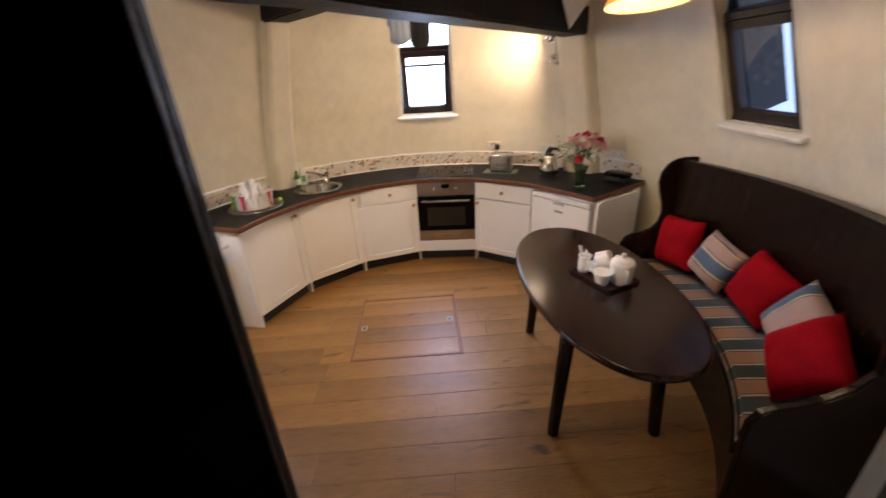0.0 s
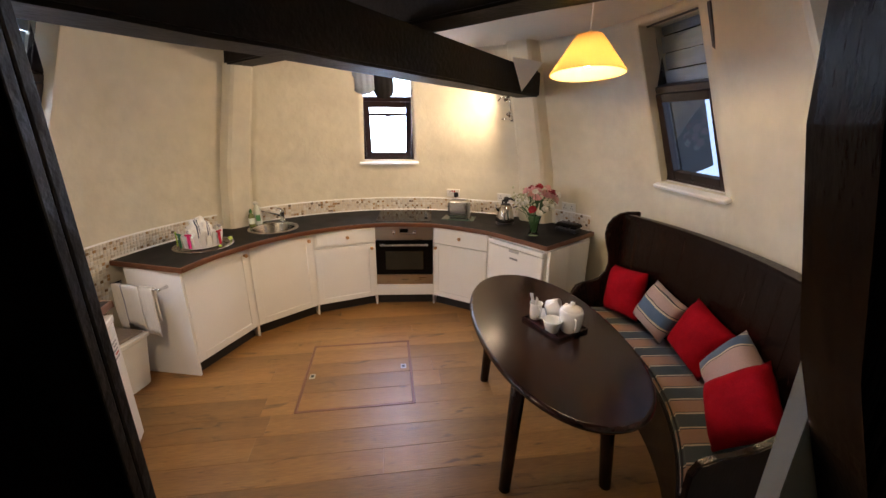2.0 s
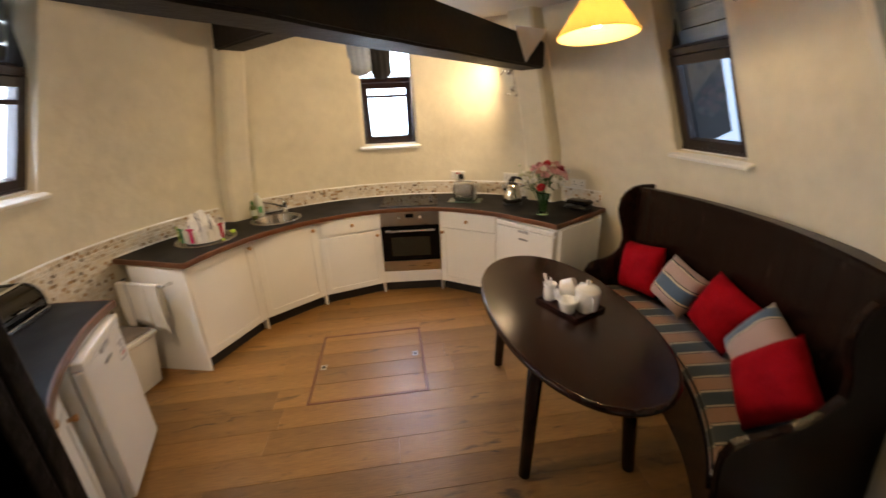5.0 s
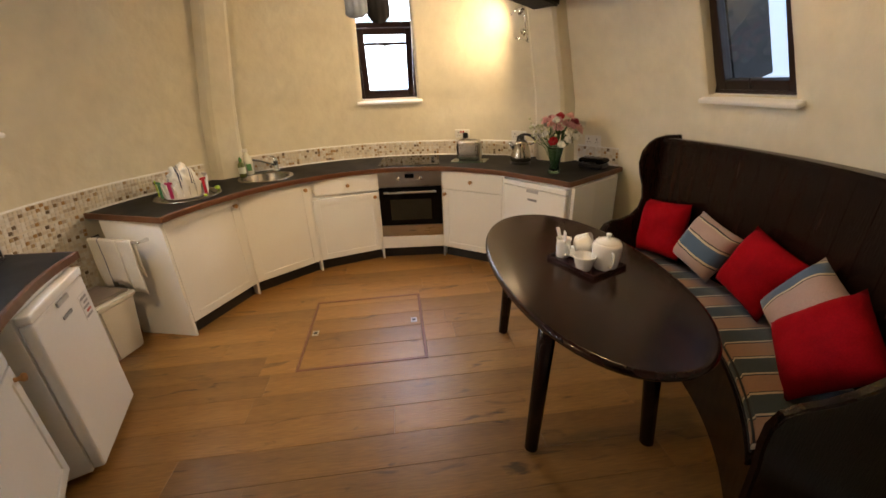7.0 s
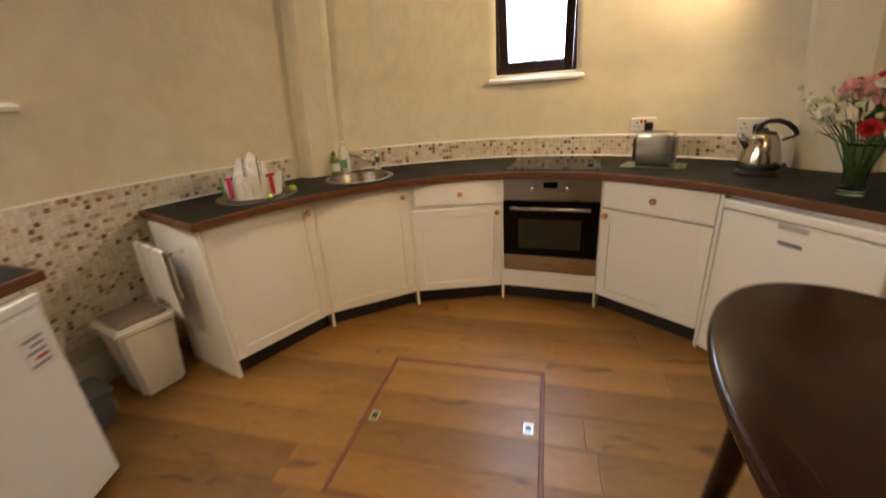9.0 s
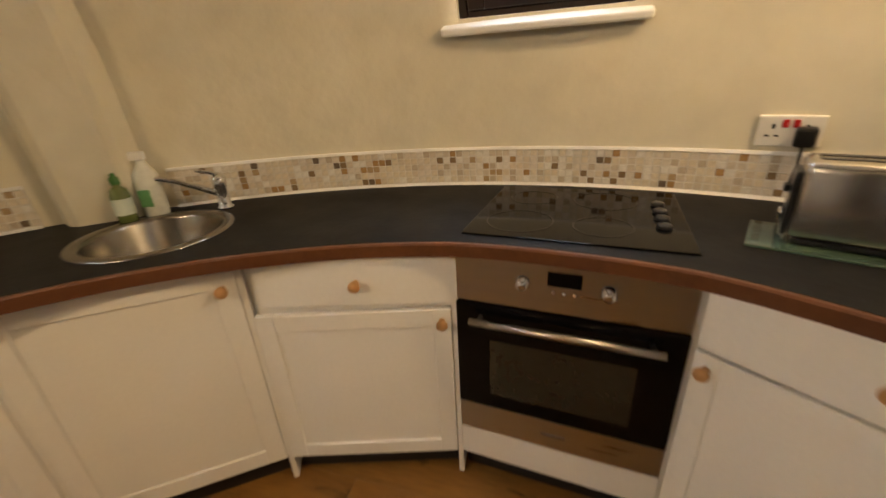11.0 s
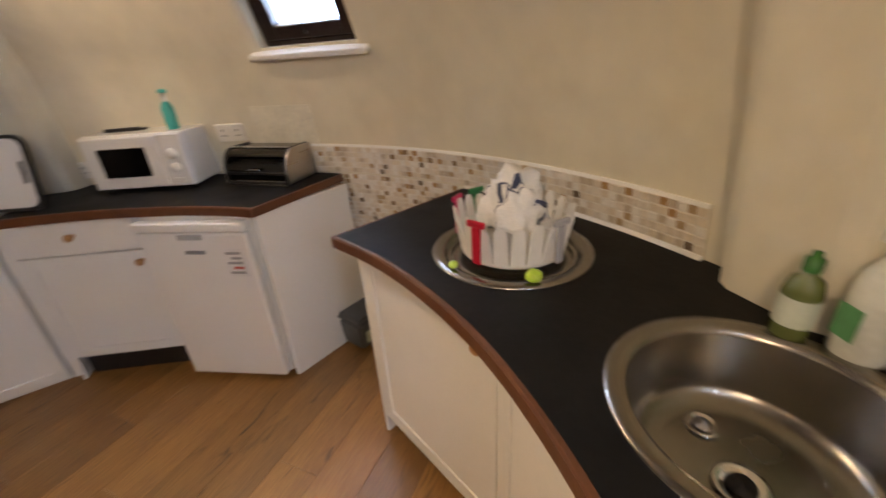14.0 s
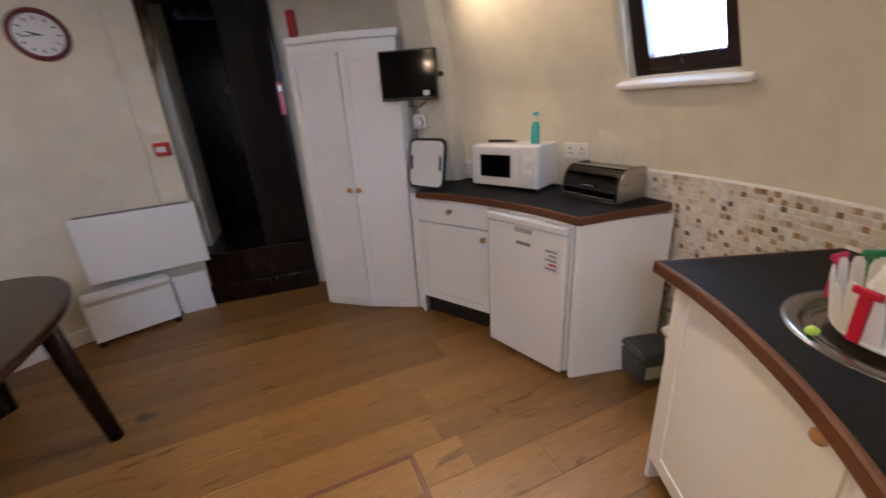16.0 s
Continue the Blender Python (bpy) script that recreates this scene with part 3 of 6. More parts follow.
def top_rim(a0, a1, fr_fn, back_fn, skew0=0.0, skew1=0.0, n=60, name="worktop", label="dark slate-effect curved worktop with brown edge"):
    """A curved worktop whose ends may be cut askew (degrees gained from front to back)."""
    bm, em = bmesh.new(), bmesh.new()
    rows, rims = [], []
    for i in range(n + 1):
        u = i / n
        a = a0 + (a1 - a0) * u
        ab = a + skew0 * (1 - u) + skew1 * u
        f, b = fr_fn(a), back_fn(ab)
        rows.append([P(f, a, WT0), P(b, ab, WT0), P(b, ab, WT1), P(f, a, WT1)])
        rims.append([P(f - 0.014, a, WT0 + 0.001), P(f - 0.0005, a, WT0 + 0.001), P(f - 0.0005, a, WT1 - 0.001), P(f - 0.010, a, WT1 - 0.001), P(f - 0.014, a, WT1 - 0.006)])
    for own, rr in ((bm, rows), (em, rims)):
        vs = [[own.verts.new(p) for p in r] for r in rr]
        k = len(vs[0])
        for p, q in zip(vs, vs[1:]):
            for j in range(k):
                own.faces.new((p[j], p[(j + 1) % k], q[(j + 1) % k], q[j]))
        own.faces.new(vs[0]); own.faces.new(vs[-1][::-1])
    ends = []
    for r, s in ((rows[0], -1), (rows[-1], 1)):
        d = (r[1] - r[0]).normalized()
        o = Vector((-d.y, d.x, 0)) * s
        ends.append(prism([r[0] - d * 0.014 + o * 0.0005, r[1] + o * 0.0005, r[1] + o * 0.014, r[0] - d * 0.014 + o * 0.014], WT0 + 0.001, WT1 - 0.001, 0.002))
    top = thing(name, label, "worktop")
    slab_ob = part("slab", bm, WORKTOP, top, "dark slate-effect top")
    part("front_edge", em, EDGE, top, "brown wood-effect edge strip")
    for e in ends:
        part("end_edge", e, EDGE, top, "brown wood-effect edge strip")
    return top, slab_ob


wt, wt_slab = top_rim(28.6, 171.0, front_r, lambda a: wall_r(a, 0.9) + 0.012, 3.2, -2.2, 90)

# ---- short worktop beside the tall cupboard ----
wt2, wt2_slab = top_rim(-169.2, -130.6, lambda a: float(np.interp(a, (-170, -151, -130), (1.585, 1.590, 1.635))), lambda a: wall_r(a, 0.9) + 0.012, -2.6, 0, 30, label="short dark curved worktop with brown edge beside the tall cupboard")
L0, L1, L2 = Vector((-1.082, -2.850, 0)), Vector((-1.372, -2.330, 0)), Vector((-1.572, -1.840, 0))
top, m, w = unit("base_unit", "white base unit with a drawer over a door, beside a fridge", "cabinet", L0, L1 + Vector((-0.034, -0.062, 0)), 1.98, z0=0.135)
slab("drawer", top, m, -w + 0.002, w - 0.002, 0.70, 0.855, (0.0, 0.785))
shaker("door", top, m, -w + 0.002, w - 0.002, 0.14, 0.69, 0.05, knob=(w - 0.03, 0.64))
divider(L0, parent=top)
fr2, m, w = under_fridge("white undercounter fridge with small printed stickers on its door", L1, L2)
STICKER = mat("sticker print", (0.30, 0.30, 0.32), 0.5)
part("sticker", box(w - 0.125, w - 0.03, -0.0465, -0.0455, 0.60, 0.73), mat("sticker paper", (0.75, 0.75, 0.76), 0.5), fr2, "white printed sticker", m=m)
for k in range(5):
    part("print_bar", box(w - 0.118 + 0.02 * (k % 2), w - 0.05, -0.0475, -0.0468, 0.612 + 0.023 * k, 0.624 + 0.023 * k), mat("red print", (0.5, 0.08, 0.06), 0.5) if k == 1 else STICKER, fr2, m=m)
tagged(link("end_panel", prism([(-1.578, -1.842), (-1.584, -1.822), (-2.06, -1.748), (-2.06, -1.770)], 0.0, 0.862, 0.002), WHITE), "white end panel closing the short worktop", "panel")

# ---- tall cupboard ----
tall = thing("tall_cupboard", "tall white cupboard with two panelled doors meeting at an angle", "cupboard")
A0, A1, A2 = Vector((-1.045, -2.918, 0)), Vector((-0.722, -3.076, 0)), Vector((-0.428, -3.280, 0))
part("body", prism([A0, A1, A2, (-0.45, -3.64), (-0.85, -3.56), (-1.25, -3.25)], 0.0, 1.80), WHITE, tall)
for p, q, side in ((A0, A1, 1), (A1, A2, -1)):
    d = (q - p).normalized()
    m = Matrix((d, Vector((-d.y, d.x, 0)), Vector((0, 0, 1)))).transposed().to_4x4()
    m = m @ pose(0, 0, 0, 0, 0, 180)
    m.translation = (p + q) / 2
    w = (q - p).length / 2
    dr = shaker("door", tall, m, -w + 0.003, w - 0.003, 0.02, 0.80, 0.05)
    up = shaker("upper_door", tall, m, -w + 0.003, w - 0.003, 0.801, 1.74, 0.05)
    part("knob", knob_bm(0.019), KNOB, dr, "dark pine knob", True, pose(-(w - 0.03) * side, -0.02, 0.90, 90, 0, 0))
part("cornice", prism([A0 + Vector((0.0, 0.035, 0)), A1 + Vector((0.01, 0.045, 0)), A2 + Vector((0.012, 0.03, 0)), (-0.435, -3.64), (-0.85, -3.58), (-1.27, -3.23)], 1.802, 1.84, 0.006), WHITE, tall, "white cornice")
part("side_post", prism([(-1.088, -2.884), (-1.051, -2.912), (-1.104, -2.990), (-1.136, -2.968)], 0.0, 0.862), WHITE, tall)

# ---- dining table ----
table = thing("dining_table", "oval dark polished wooden dining table on tapered legs", "table", pose(0.915, -1.865, 0, 0, 0, 5))


def oval(a, b, n=64, p=2.15):
    out = []
    for i in range(n):
        t = 2 * math.pi * i / n
        c, s = math.cos(t), math.sin(t)
        out.append((b * math.copysign(abs(c) ** (2 / p), c), a * math.copysign(abs(s) ** (2 / p), s)))
    return out


bm = bmesh.new()
rings = []
for k, (inset, z) in enumerate(((0.02, 0.715), (0.006, 0.719), (0.0, 0.728), (0.0, 0.738), (0.006, 0.747), (0.018, 0.75))):
    rings.append([bm.verts.new((x, y, z)) for x, y in oval(0.815 - inset, 0.405 - inset)])
for p, q in zip(rings, rings[1:]):
    for i in range(64):
        f = bm.faces.new((p[i], p[(i + 1) % 64], q[(i + 1) % 64], q[i]))
        f.smooth = True
bm.faces.new(rings[0][::-1]); bm.faces.new(rings[-1])
part("tabletop", bm, TABLEWOOD, table, "polished oval top")
inv = table.matrix_basis.inverted()
feet = [inv @ Vector((x, y, 0)) for x, y in ((0.640, -2.285), (1.190, -2.285), (0.665, -1.345), (1.225, -1.40))]
for f0 in feet:
    t0 = Vector((f0.x * 0.82, f0.y * 0.90, 0.714))
    part("leg", tube([f0, f0.lerp(t0, 0.5), t0], [0.031, 0.036, 0.040], 14), DARKWOOD, table, "tapered dark leg", True)
for i, j in ((0, 1), (2, 3), (0, 2), (1, 3)):
    p, q = [Vector((v.x * 0.82, v.y * 0.90, 0)) for v in (feet[i], feet[j])]
    d = (q - p).normalized()
    s = Vector((-d.y, d.x, 0)) * 0.010
    part("apron", prism([p + d * 0.03 + s, q - d * 0.03 + s, q - d * 0.03 - s, p + d * 0.03 - s], 0.63, 0.713, 0.003), DARKWOOD, table)

# tea tray
CHINA = mat("white china", (0.88, 0.88, 0.87), 0.12, var=0.01, bump=0.0, rvar=0.03)
tray_m = pose(0.972, -1.862, 0.752, 0, 0, -62)
tray = thing("tea_tray", "small dark red-brown rectangular tea tray", "tray", tray_m)
bm = box(-0.15, 0.15, -0.115, 0.115, 0.0, 0.006, 0.003, 2)
for b in ((-0.15, 0.15, -0.115, -0.107), (-0.15, 0.15, 0.107, 0.115), (-0.15, -0.142, -0.107, 0.107), (0.142, 0.15, -0.107, 0.107)):
    box(b[0], b[1], b[2], b[3], 0.005, 0.020, 0.003, 1, bm)
part("tray_body", bm, mat("dark maroon lacquer", (0.030, 0.008, 0.008), 0.25), tray)


def cup(name, label, category, m, prof, handle=None, group=""):
    top = thing(name, label, category, m, group)
    part("bowl", lathe(prof, 28, closed=False), CHINA, top, "", True)
    if handle:
        r, z, h = handle
        part("handle", tube([(r - 0.004, 0, z + h), (r + 0.018, 0, z + h), (r + 0.026, 0, z + h * 0.5), (r + 0.016, 0, z + 0.004), (r - 0.004, 0, z)], 0.005, 8), CHINA, top, "", True)
    return top


def at(x, y, z=0.0, rz=0):
    return tray_m @ pose(x, y, 0.0065 + z * 1.18, 0, 0, rz) @ Matrix.Scale(1.18, 4)


cup("sugar_bowl", "small white china sugar bowl on the tea tray", "bowl", at(0.052, -0.072), [(0, 0.004), (0.028, 0.0), (0.03, 0.004), (0.043, 0.05), (0.046, 0.062), (0.043, 0.062), (0.040, 0.05), (0.026, 0.01), (0, 0.008)])
tp = cup("teapot", "white china teapot with lid and handle", "teapot", at(0.095, 0.025, 0, -31), [(0, 0.003), (0.042, 0.0), (0.045, 0.004), (0.054, 0.05), (0.056, 0.095), (0.052, 0.108), (0.046, 0.110), (0.0, 0.108)], (0.052, 0.025, 0.06))
part("lid", lathe([(0.048, 0.1105), (0.046, 0.117), (0.02, 0.126), (0.008, 0.128), (0.007, 0.134), (0.011, 0.140), (0.010, 0.147), (0.0, 0.149)], 28), CHINA, tp, "domed china lid", True)
part("spout", tube([(-0.045, 0, 0.035), (-0.072, 0, 0.06), (-0.085, 0, 0.10)], [0.016, 0.011, 0.008], 10), CHINA, tp, "", True)
jug = cup("milk_jug", "tall white china milk jug with sachets", "jug", at(-0.110, -0.045, 0, -20), [(0, 0.003), (0.025, 0.0), (0.028, 0.004), (0.031, 0.05), (0.029, 0.07), (0.033, 0.085), (0.030, 0.085), (0.027, 0.07), (0.026, 0.02), (0, 0.01)], (0.029, 0.02, 0.045))
for k, (dx, rz) in enumerate(((0.006, 12), (-0.008, -14))):
    part("sachet", box(-0.011, 0.011, -0.002, 0.002, 0.03, 0.118, 0.001, 1), mat("paper", (0.75, 0.74, 0.72), 0.7), jug, "paper sachet", m=pose(dx, 0.004 * k, 0.012, 6, rz, 20 * k))
sc = cup("saucer", "white china saucer under stacked cups", "saucer", at(-0.07, 0.04), [(0, 0.002), (0.03, 0.0), (0.05, 0.006), (0.072, 0.014), (0.071, 0.017), (0.048, 0.010), (0, 0.006)])
for dx, dy, rz in ((-0.012, 0.022, 20), (0.02, -0.018, 60)):
    cup("teacup", "white china teacup lying on its side on the saucer", "cup", at(-0.07 + dx, 0.04 + dy, 0.056, rz) @ pose(0, 0, 0, 0, 78, 0) @ pose(0, 0, -0.03), [(0, 0.003), (0.026, 0.0), (0.029, 0.004), (0.038, 0.045), (0.041, 0.062), (0.038, 0.062), (0.035, 0.045), (0.024, 0.01), (0, 0.008)], (0.037, 0.015, 0.035), "teacups")

# ---- settle ----
SC, SF, SB = (-0.155, -1.69), 1.735, 2.105     # seat front circle, and the back line


def arc_x(y, r):
    u = (r - SF) / (SB - SF)
    f = SC[0] + math.sqrt(SF * SF - (y - SC[1]) ** 2)
    b = -0.375 + math.sqrt(2.32 ** 2 - (y + 1.95) ** 2)
    return f + (b - f) * u


def stripes(name, axis, period, stops, rough=0.85):
    """Woven stripes across one axis of the object: stops are (start, colour)."""
    m = bpy.data.materials.new(name)
    m.use_nodes = True
    nt = m.node_tree
    b = nt.nodes["Principled BSDF"]
    b.inputs["Roughness"].default_value = rough
    b.inputs["Sheen Weight"].default_value = 0.3
    tc = nt.nodes.new("ShaderNodeTexCoord")
    sep = nt.nodes.new("ShaderNodeSeparateXYZ")
    nt.links.new(tc.outputs["Object"], sep.inputs[0])
    wob = nt.nodes.new("ShaderNodeTexNoise")
    wob.inputs["Scale"].default_value = 7
    nt.links.new(tc.outputs["Object"], wob.inputs[0])
    ad = nt.nodes.new("ShaderNodeMath")
    ad.operation = "MULTIPLY_ADD"
    ad.inputs[1].default_value = 0.012
    nt.links.new(wob.outputs[0], ad.inputs[0])
    nt.links.new(sep.outputs[axis], ad.inputs[2])
    dv = nt.nodes.new("ShaderNodeMath")
    dv.operation = "MULTIPLY"
    dv.inputs[1].default_value = 1 / period
    nt.links.new(ad.outputs[0], dv.inputs[0])
    fr_ = nt.nodes.new("ShaderNodeMath")
    fr_.operation = "FRACT"
    nt.links.new(dv.outputs[0], fr_.inputs[0])
    ramp = nt.nodes.new("ShaderNodeValToRGB")
    ramp.color_ramp.interpolation = "CONSTANT"
    els = ramp.color_ramp.elements
    for k, (u, c) in enumerate(stops):
        e = els[k] if k < 2 else els.new(u)
        e.position, e.color = u, (*c, 1)
    nt.links.new(fr_.outputs[0], ramp.inputs[0])
    weave = nt.nodes.new("ShaderNodeTexNoise")
    weave.inputs["Scale"].default_value = 220
    nt.links.new(tc.outputs["Object"], weave.inputs[0])
    mx = nt.nodes.new("ShaderNodeHueSaturation")
    mr = nt.nodes.new("ShaderNodeMapRange")
    mr.inputs[3].default_value, mr.inputs[4].default_value = 0.75, 1.25
    nt.links.new(weave.outputs[0], mr.inputs[0])
    nt.links.new(mr.outputs[0], mx.inputs["Value"])
    nt.links.new(ramp.outputs[0], mx.inputs["Color"])
    nt.links.new(mx.outputs[0], b.inputs["Base Color"])
    bp = nt.nodes.new("ShaderNodeBump")
    bp.inputs["Strength"].default_value, bp.inputs["Distance"].default_value = 0.3, 0.003
    nt.links.new(weave.outputs[0], bp.inputs["Height"])
    nt.links.new(bp.outputs[0], b.inputs["Normal"])
    return m


TAN, CREAM, TEAL, NAVY = (0.36, 0.20, 0.12), (0.55, 0.47, 0.34), (0.030, 0.050, 0.058), (0.01, 0.012, 0.02)
SEATCLOTH = stripes("striped seat cloth", 1, 0.205, [(0.0, TAN), (0.40, NAVY), (0.43, CREAM), (0.48, TEAL), (0.90, CREAM), (0.95, NAVY), (0.975, TAN)])
PINKISH, BLUISH = (0.40, 0.28, 0.25), (0.06, 0.11, 0.19)
PILLOWCLOTH = stripes("striped pillow cloth", 2, 0.30, [(0.0, BLUISH), (0.14, CREAM), (0.18, (0.02, 0.02, 0.03)), (0.20, PINKISH), (0.42, CREAM), (0.44, (0.02, 0.02, 0.03)), (0.46, PINKISH), (0.80, (0.02, 0.02, 0.03)), (0.82, CREAM), (0.86, BLUISH)])
RED = mat("red cotton", (0.36, 0.003, 0.010), 0.95, var=0.18, scale=9, bump=0.25, bscale=180, spec=0.12)

settle = thing("settle", "dark stained curved wooden settle with high back and winged ends", "bench")
Y0, Y1 = -2.715, -1.035
ys = [Y0 + (Y1 - Y0) * i / 24 for i in range(25)]


def curved(r0, r1, z0, z1, y0=Y0, y1=Y1, n=24, lean=0.0, bevel=0.0, bulge=0.0):
    bm = bmesh.new()
    rows = []
    for i in range(n + 1):
        y = y0 + (y1 - y0) * i / n
        b = bulge * math.sin(math.pi * (i / n))
        rows.append([bm.verts.new((arc_x(y, r0), y, z0)), bm.verts.new((arc_x(y, r1), y, z0)), bm.verts.new((arc_x(y, r1 + lean), y, z1 + b)), bm.verts.new((arc_x(y, r0 + lean), y, z1 + b))])
    for p, q in zip(rows, rows[1:]):
        for k in range(4):
            bm.faces.new((p[k], p[(k + 1) % 4], q[(k + 1) % 4], q[k]))
    bm.faces.new(rows[0]); bm.faces.new(rows[-1][::-1])
    if bevel:
        bmesh.ops.recalc_face_normals(bm, faces=bm.faces)
        es = [e for e in bm.edges if len(e.link_faces) == 2 and e.calc_face_angle(0) > 0.9]
        bmesh.ops.bevel(bm, geom=es, offset=bevel, segments=3, affect="EDGES")
    return bm


part("front_board", curved(SF + 0.015, SF + 0.04, 0.0, 0.376), DARKWOOD, settle)
part("seat", curved(SF - 0.005, SB + 0.02, 0.378, 0.405, bevel=0.006), DARKWOOD, settle)
nb = 14
for k in range(nb):
    a, b = Y0 + (Y1 - Y0) * k / nb, Y0 + (Y1 - Y0) * (k + 1) / nb
    part("back_board", curved(SB - 0.03, SB - 0.008, 0.40, 1.185, a + 0.0005, b - 0.0005, 3, 0.02, 0.0015), DARKWOOD, settle)
part("back_panel", curved(SB - 0.006, SB + 0.008, 0.40, 1.18, lean=0.02), DARKWOOD, settle)
part("top_rail", curved(SB - 0.040, SB + 0.035, 1.187, 1.222, bevel=0.008), DARKWOOD, settle, "rounded top rail")


def end_outline(x0, xb, sh=0.0):
    pts = [(x0, 0.0), (x0 - 0.004, 0.40), (x0 - 0.014, 0.50), (x0 - 0.010, 0.58), (x0 + 0.02, 0.635), (x0 + 0.07, 0.66), (x0 + 0.14, 0.672), (x0 + 0.20, 0.70), (x0 + 0.245, 0.75), (x0 + 0.262, 0.82),
           (x0 + 0.25, 0.90), (x0 + 0.222, 0.98), (x0 + 0.205, 1.06), (x0 + 0.215, 1.135), (x0 + 0.25, 1.19), (x0 + 0.30, 1.222), (x0 + 0.36, 1.235), (xb, 1.235), (xb, 0.0)]
    return [(x + (sh * smooth(0.62, 0.85, z) if 0 < i < 17 else 0), z) for i, (x, z) in enumerate(pts)]


for y0, y1, x0, xb, lab in ((-2.752, -2.717, 1.255, 1.885, "winged end panel"), (-1.033, -0.998, 1.405, 1.86, "winged end panel")):
    bm = bmesh.new()
    pts = end_outline(x0, xb, 0.12 if y0 < -2 else 0.0)
    fa = [bm.verts.new((x, y0, z)) for x, z in pts]
    fb = [bm.verts.new((x, y1, z)) for x, z in pts]
    bm.faces.new(fa); bm.faces.new(fb[::-1])
    for i in range(len(pts)):
        j = (i + 1) % len(pts)
        bm.faces.new((fa[i], fa[j], fb[j], fb[i]))
    bmesh.ops.recalc_face_normals(bm, faces=bm.faces)
    bmesh.ops.bevel(bm, geom=[e for e in bm.edges if len(e.link_faces) == 2 and e.calc_face_angle(0) > 1.2], offset=0.007, segments=3, affect="EDGES")
    part("end_panel", bm, DARKWOOD, settle, lab)
seat_pad = link("seat_pad", curved(SF + 0.004, SB - 0.035, 0.406, 0.462, Y0 + 0.012, Y1 - 0.012, 24, 0, 0.018, 0.0), SEATCLOTH, smoothed=True)
tagged(seat_pad, "long curved seat pad with tan, cream and teal stripes", "cushion")
PIPING = mat("dark piping cord", (0.02, 0.022, 0.026), 0.8, scale=40, bump=0.2, bscale=200)
for z in (0.411, 0.457):
    part("piping", tube([(arc_x(y, SF + 0.006), y, z) for y in [Y0 + 0.03 + (Y1 - Y0 - 0.06) * i / 30 for i in range(31)]], 0.0045, 8), PIPING, seat_pad, "dark piping along the front edge", True)


PILLOWCLOTH_B = stripes("striped pillow cloth, other cut", 2, 0.215, [(0.0, PINKISH), (0.30, (0.02, 0.02, 0.03)), (0.32, CREAM), (0.36, BLUISH), (0.64, CREAM), (0.68, (0.02, 0.02, 0.03)), (0.70, PINKISH)])


def pillow(label, m, cloth, s=0.36, group="scatter cushions"):
    """A soft square cushion, in the xz plane, with pinched corners and a seam."""
    bm = bmesh.new()
    n = 14
    sides = []
    for sg in (1, -1):
        grid = []
        for i in range(n + 1):
            row = []
            for j in range(n + 1):
                u, v = 2 * i / n - 1, 2 * j / n - 1
                px = u * (1 - 0.09 * (v * v) ** 1 * (1 - u * u)) * s / 2 * (1 - 0.05 * (1 - v * v))
                pz = v * s / 2 * (1 - 0.05 * (1 - u * u))
                th = 0.075 * ((1 - u ** 4) * (1 - v ** 4)) ** 0.55 * (1 + 0.12 * noise.noise(Vector((u * 2, v * 2, sg))))
                row.append(bm.verts.new((px, sg * th, pz)))
            grid.append(row)
        for i in range(n):
            for j in range(n):
                bm.faces.new((grid[i][j], grid[i + 1][j], grid[i + 1][j + 1], grid[i][j + 1]))
        sides.append(grid)
    bmesh.ops.remove_doubles(bm, verts=bm.verts, dist=0.0015)
    return tagged(link("scatter_cushion", bm, cloth, smoothed=True, m=m), label, "cushion", group)


def on_settle(y, off, lift, lean, spin, twist=0.0):
    x = arc_x(y, SB - 0.03 - off)
    ang = math.degrees(math.atan2(y - SC[1], x - SC[0]))
    return pose(x, y, 0.464 + lift, 0, 0, ang - 90 + twist) @ pose(0, 0, 0, -lean, 0, 0) @ pose(0, 0, 0, 0, spin, 0)


pillow("plain red square cushion leaning on the settle back", on_settle(-1.215, 0.09, 0.200, 12, -8, -2), RED, 0.36)
pillow("pink cushion with blue and cream stripes, leaning", on_settle(-1.54, 0.09, 0.200, 18, 14, 8), PILLOWCLOTH, 0.31)
pillow("plain red square cushion leaning on the settle back", on_settle(-1.90, 0.08, 0.205, 16, 12, 8), RED, 0.35)
pillow("pink cushion with blue and cream stripes, leaning", on_settle(-2.235, 0.085, 0.195, 20, 112, 10), PILLOWCLOTH_B, 0.34)
pillow("plain red square cushion slumped in the settle corner", on_settle(-2.475, 0.155, 0.202, 28, 30, 14), RED, 0.35)

# ---- floor ----
OAK = mat("oiled oak planks", (0.31, 0.156, 0.040), 0.40, scale=1.6, bump=0.12, bscale=34, color2=(0.145, 0.066, 0.017), stretch=(0.35, 3.2, 1), rnd=0.20, rvar=0.1)
# knots and short dark cracks in the oak
nt = OAK.node_tree
src = nt.nodes["Principled BSDF"].inputs["Base Color"].links[0].from_socket
tco = nt.nodes.new("ShaderNodeTexCoord")
inf = nt.nodes.new("ShaderNodeObjectInfo")
off = nt.nodes.new("ShaderNodeVectorMath")
off.operation = "MULTIPLY_ADD"
off.inputs[1].default_value = (37.0, 11.0, 5.0)
nt.links.new(inf.outputs["Random"], off.inputs[0])
nt.links.new(tco.outputs["Object"], off.inputs[2])
mpk = nt.nodes.new("ShaderNodeMapping")
mpk.inputs["Scale"].default_value = (2.2, 9.0, 1.0)
nt.links.new(off.outputs[0], mpk.inputs[0])
kn = nt.nodes.new("ShaderNodeTexNoise")
kn.inputs["Scale"].default_value, kn.inputs["Detail"].default_value, kn.inputs["Distortion"].default_value = 1.6, 8, 1.2
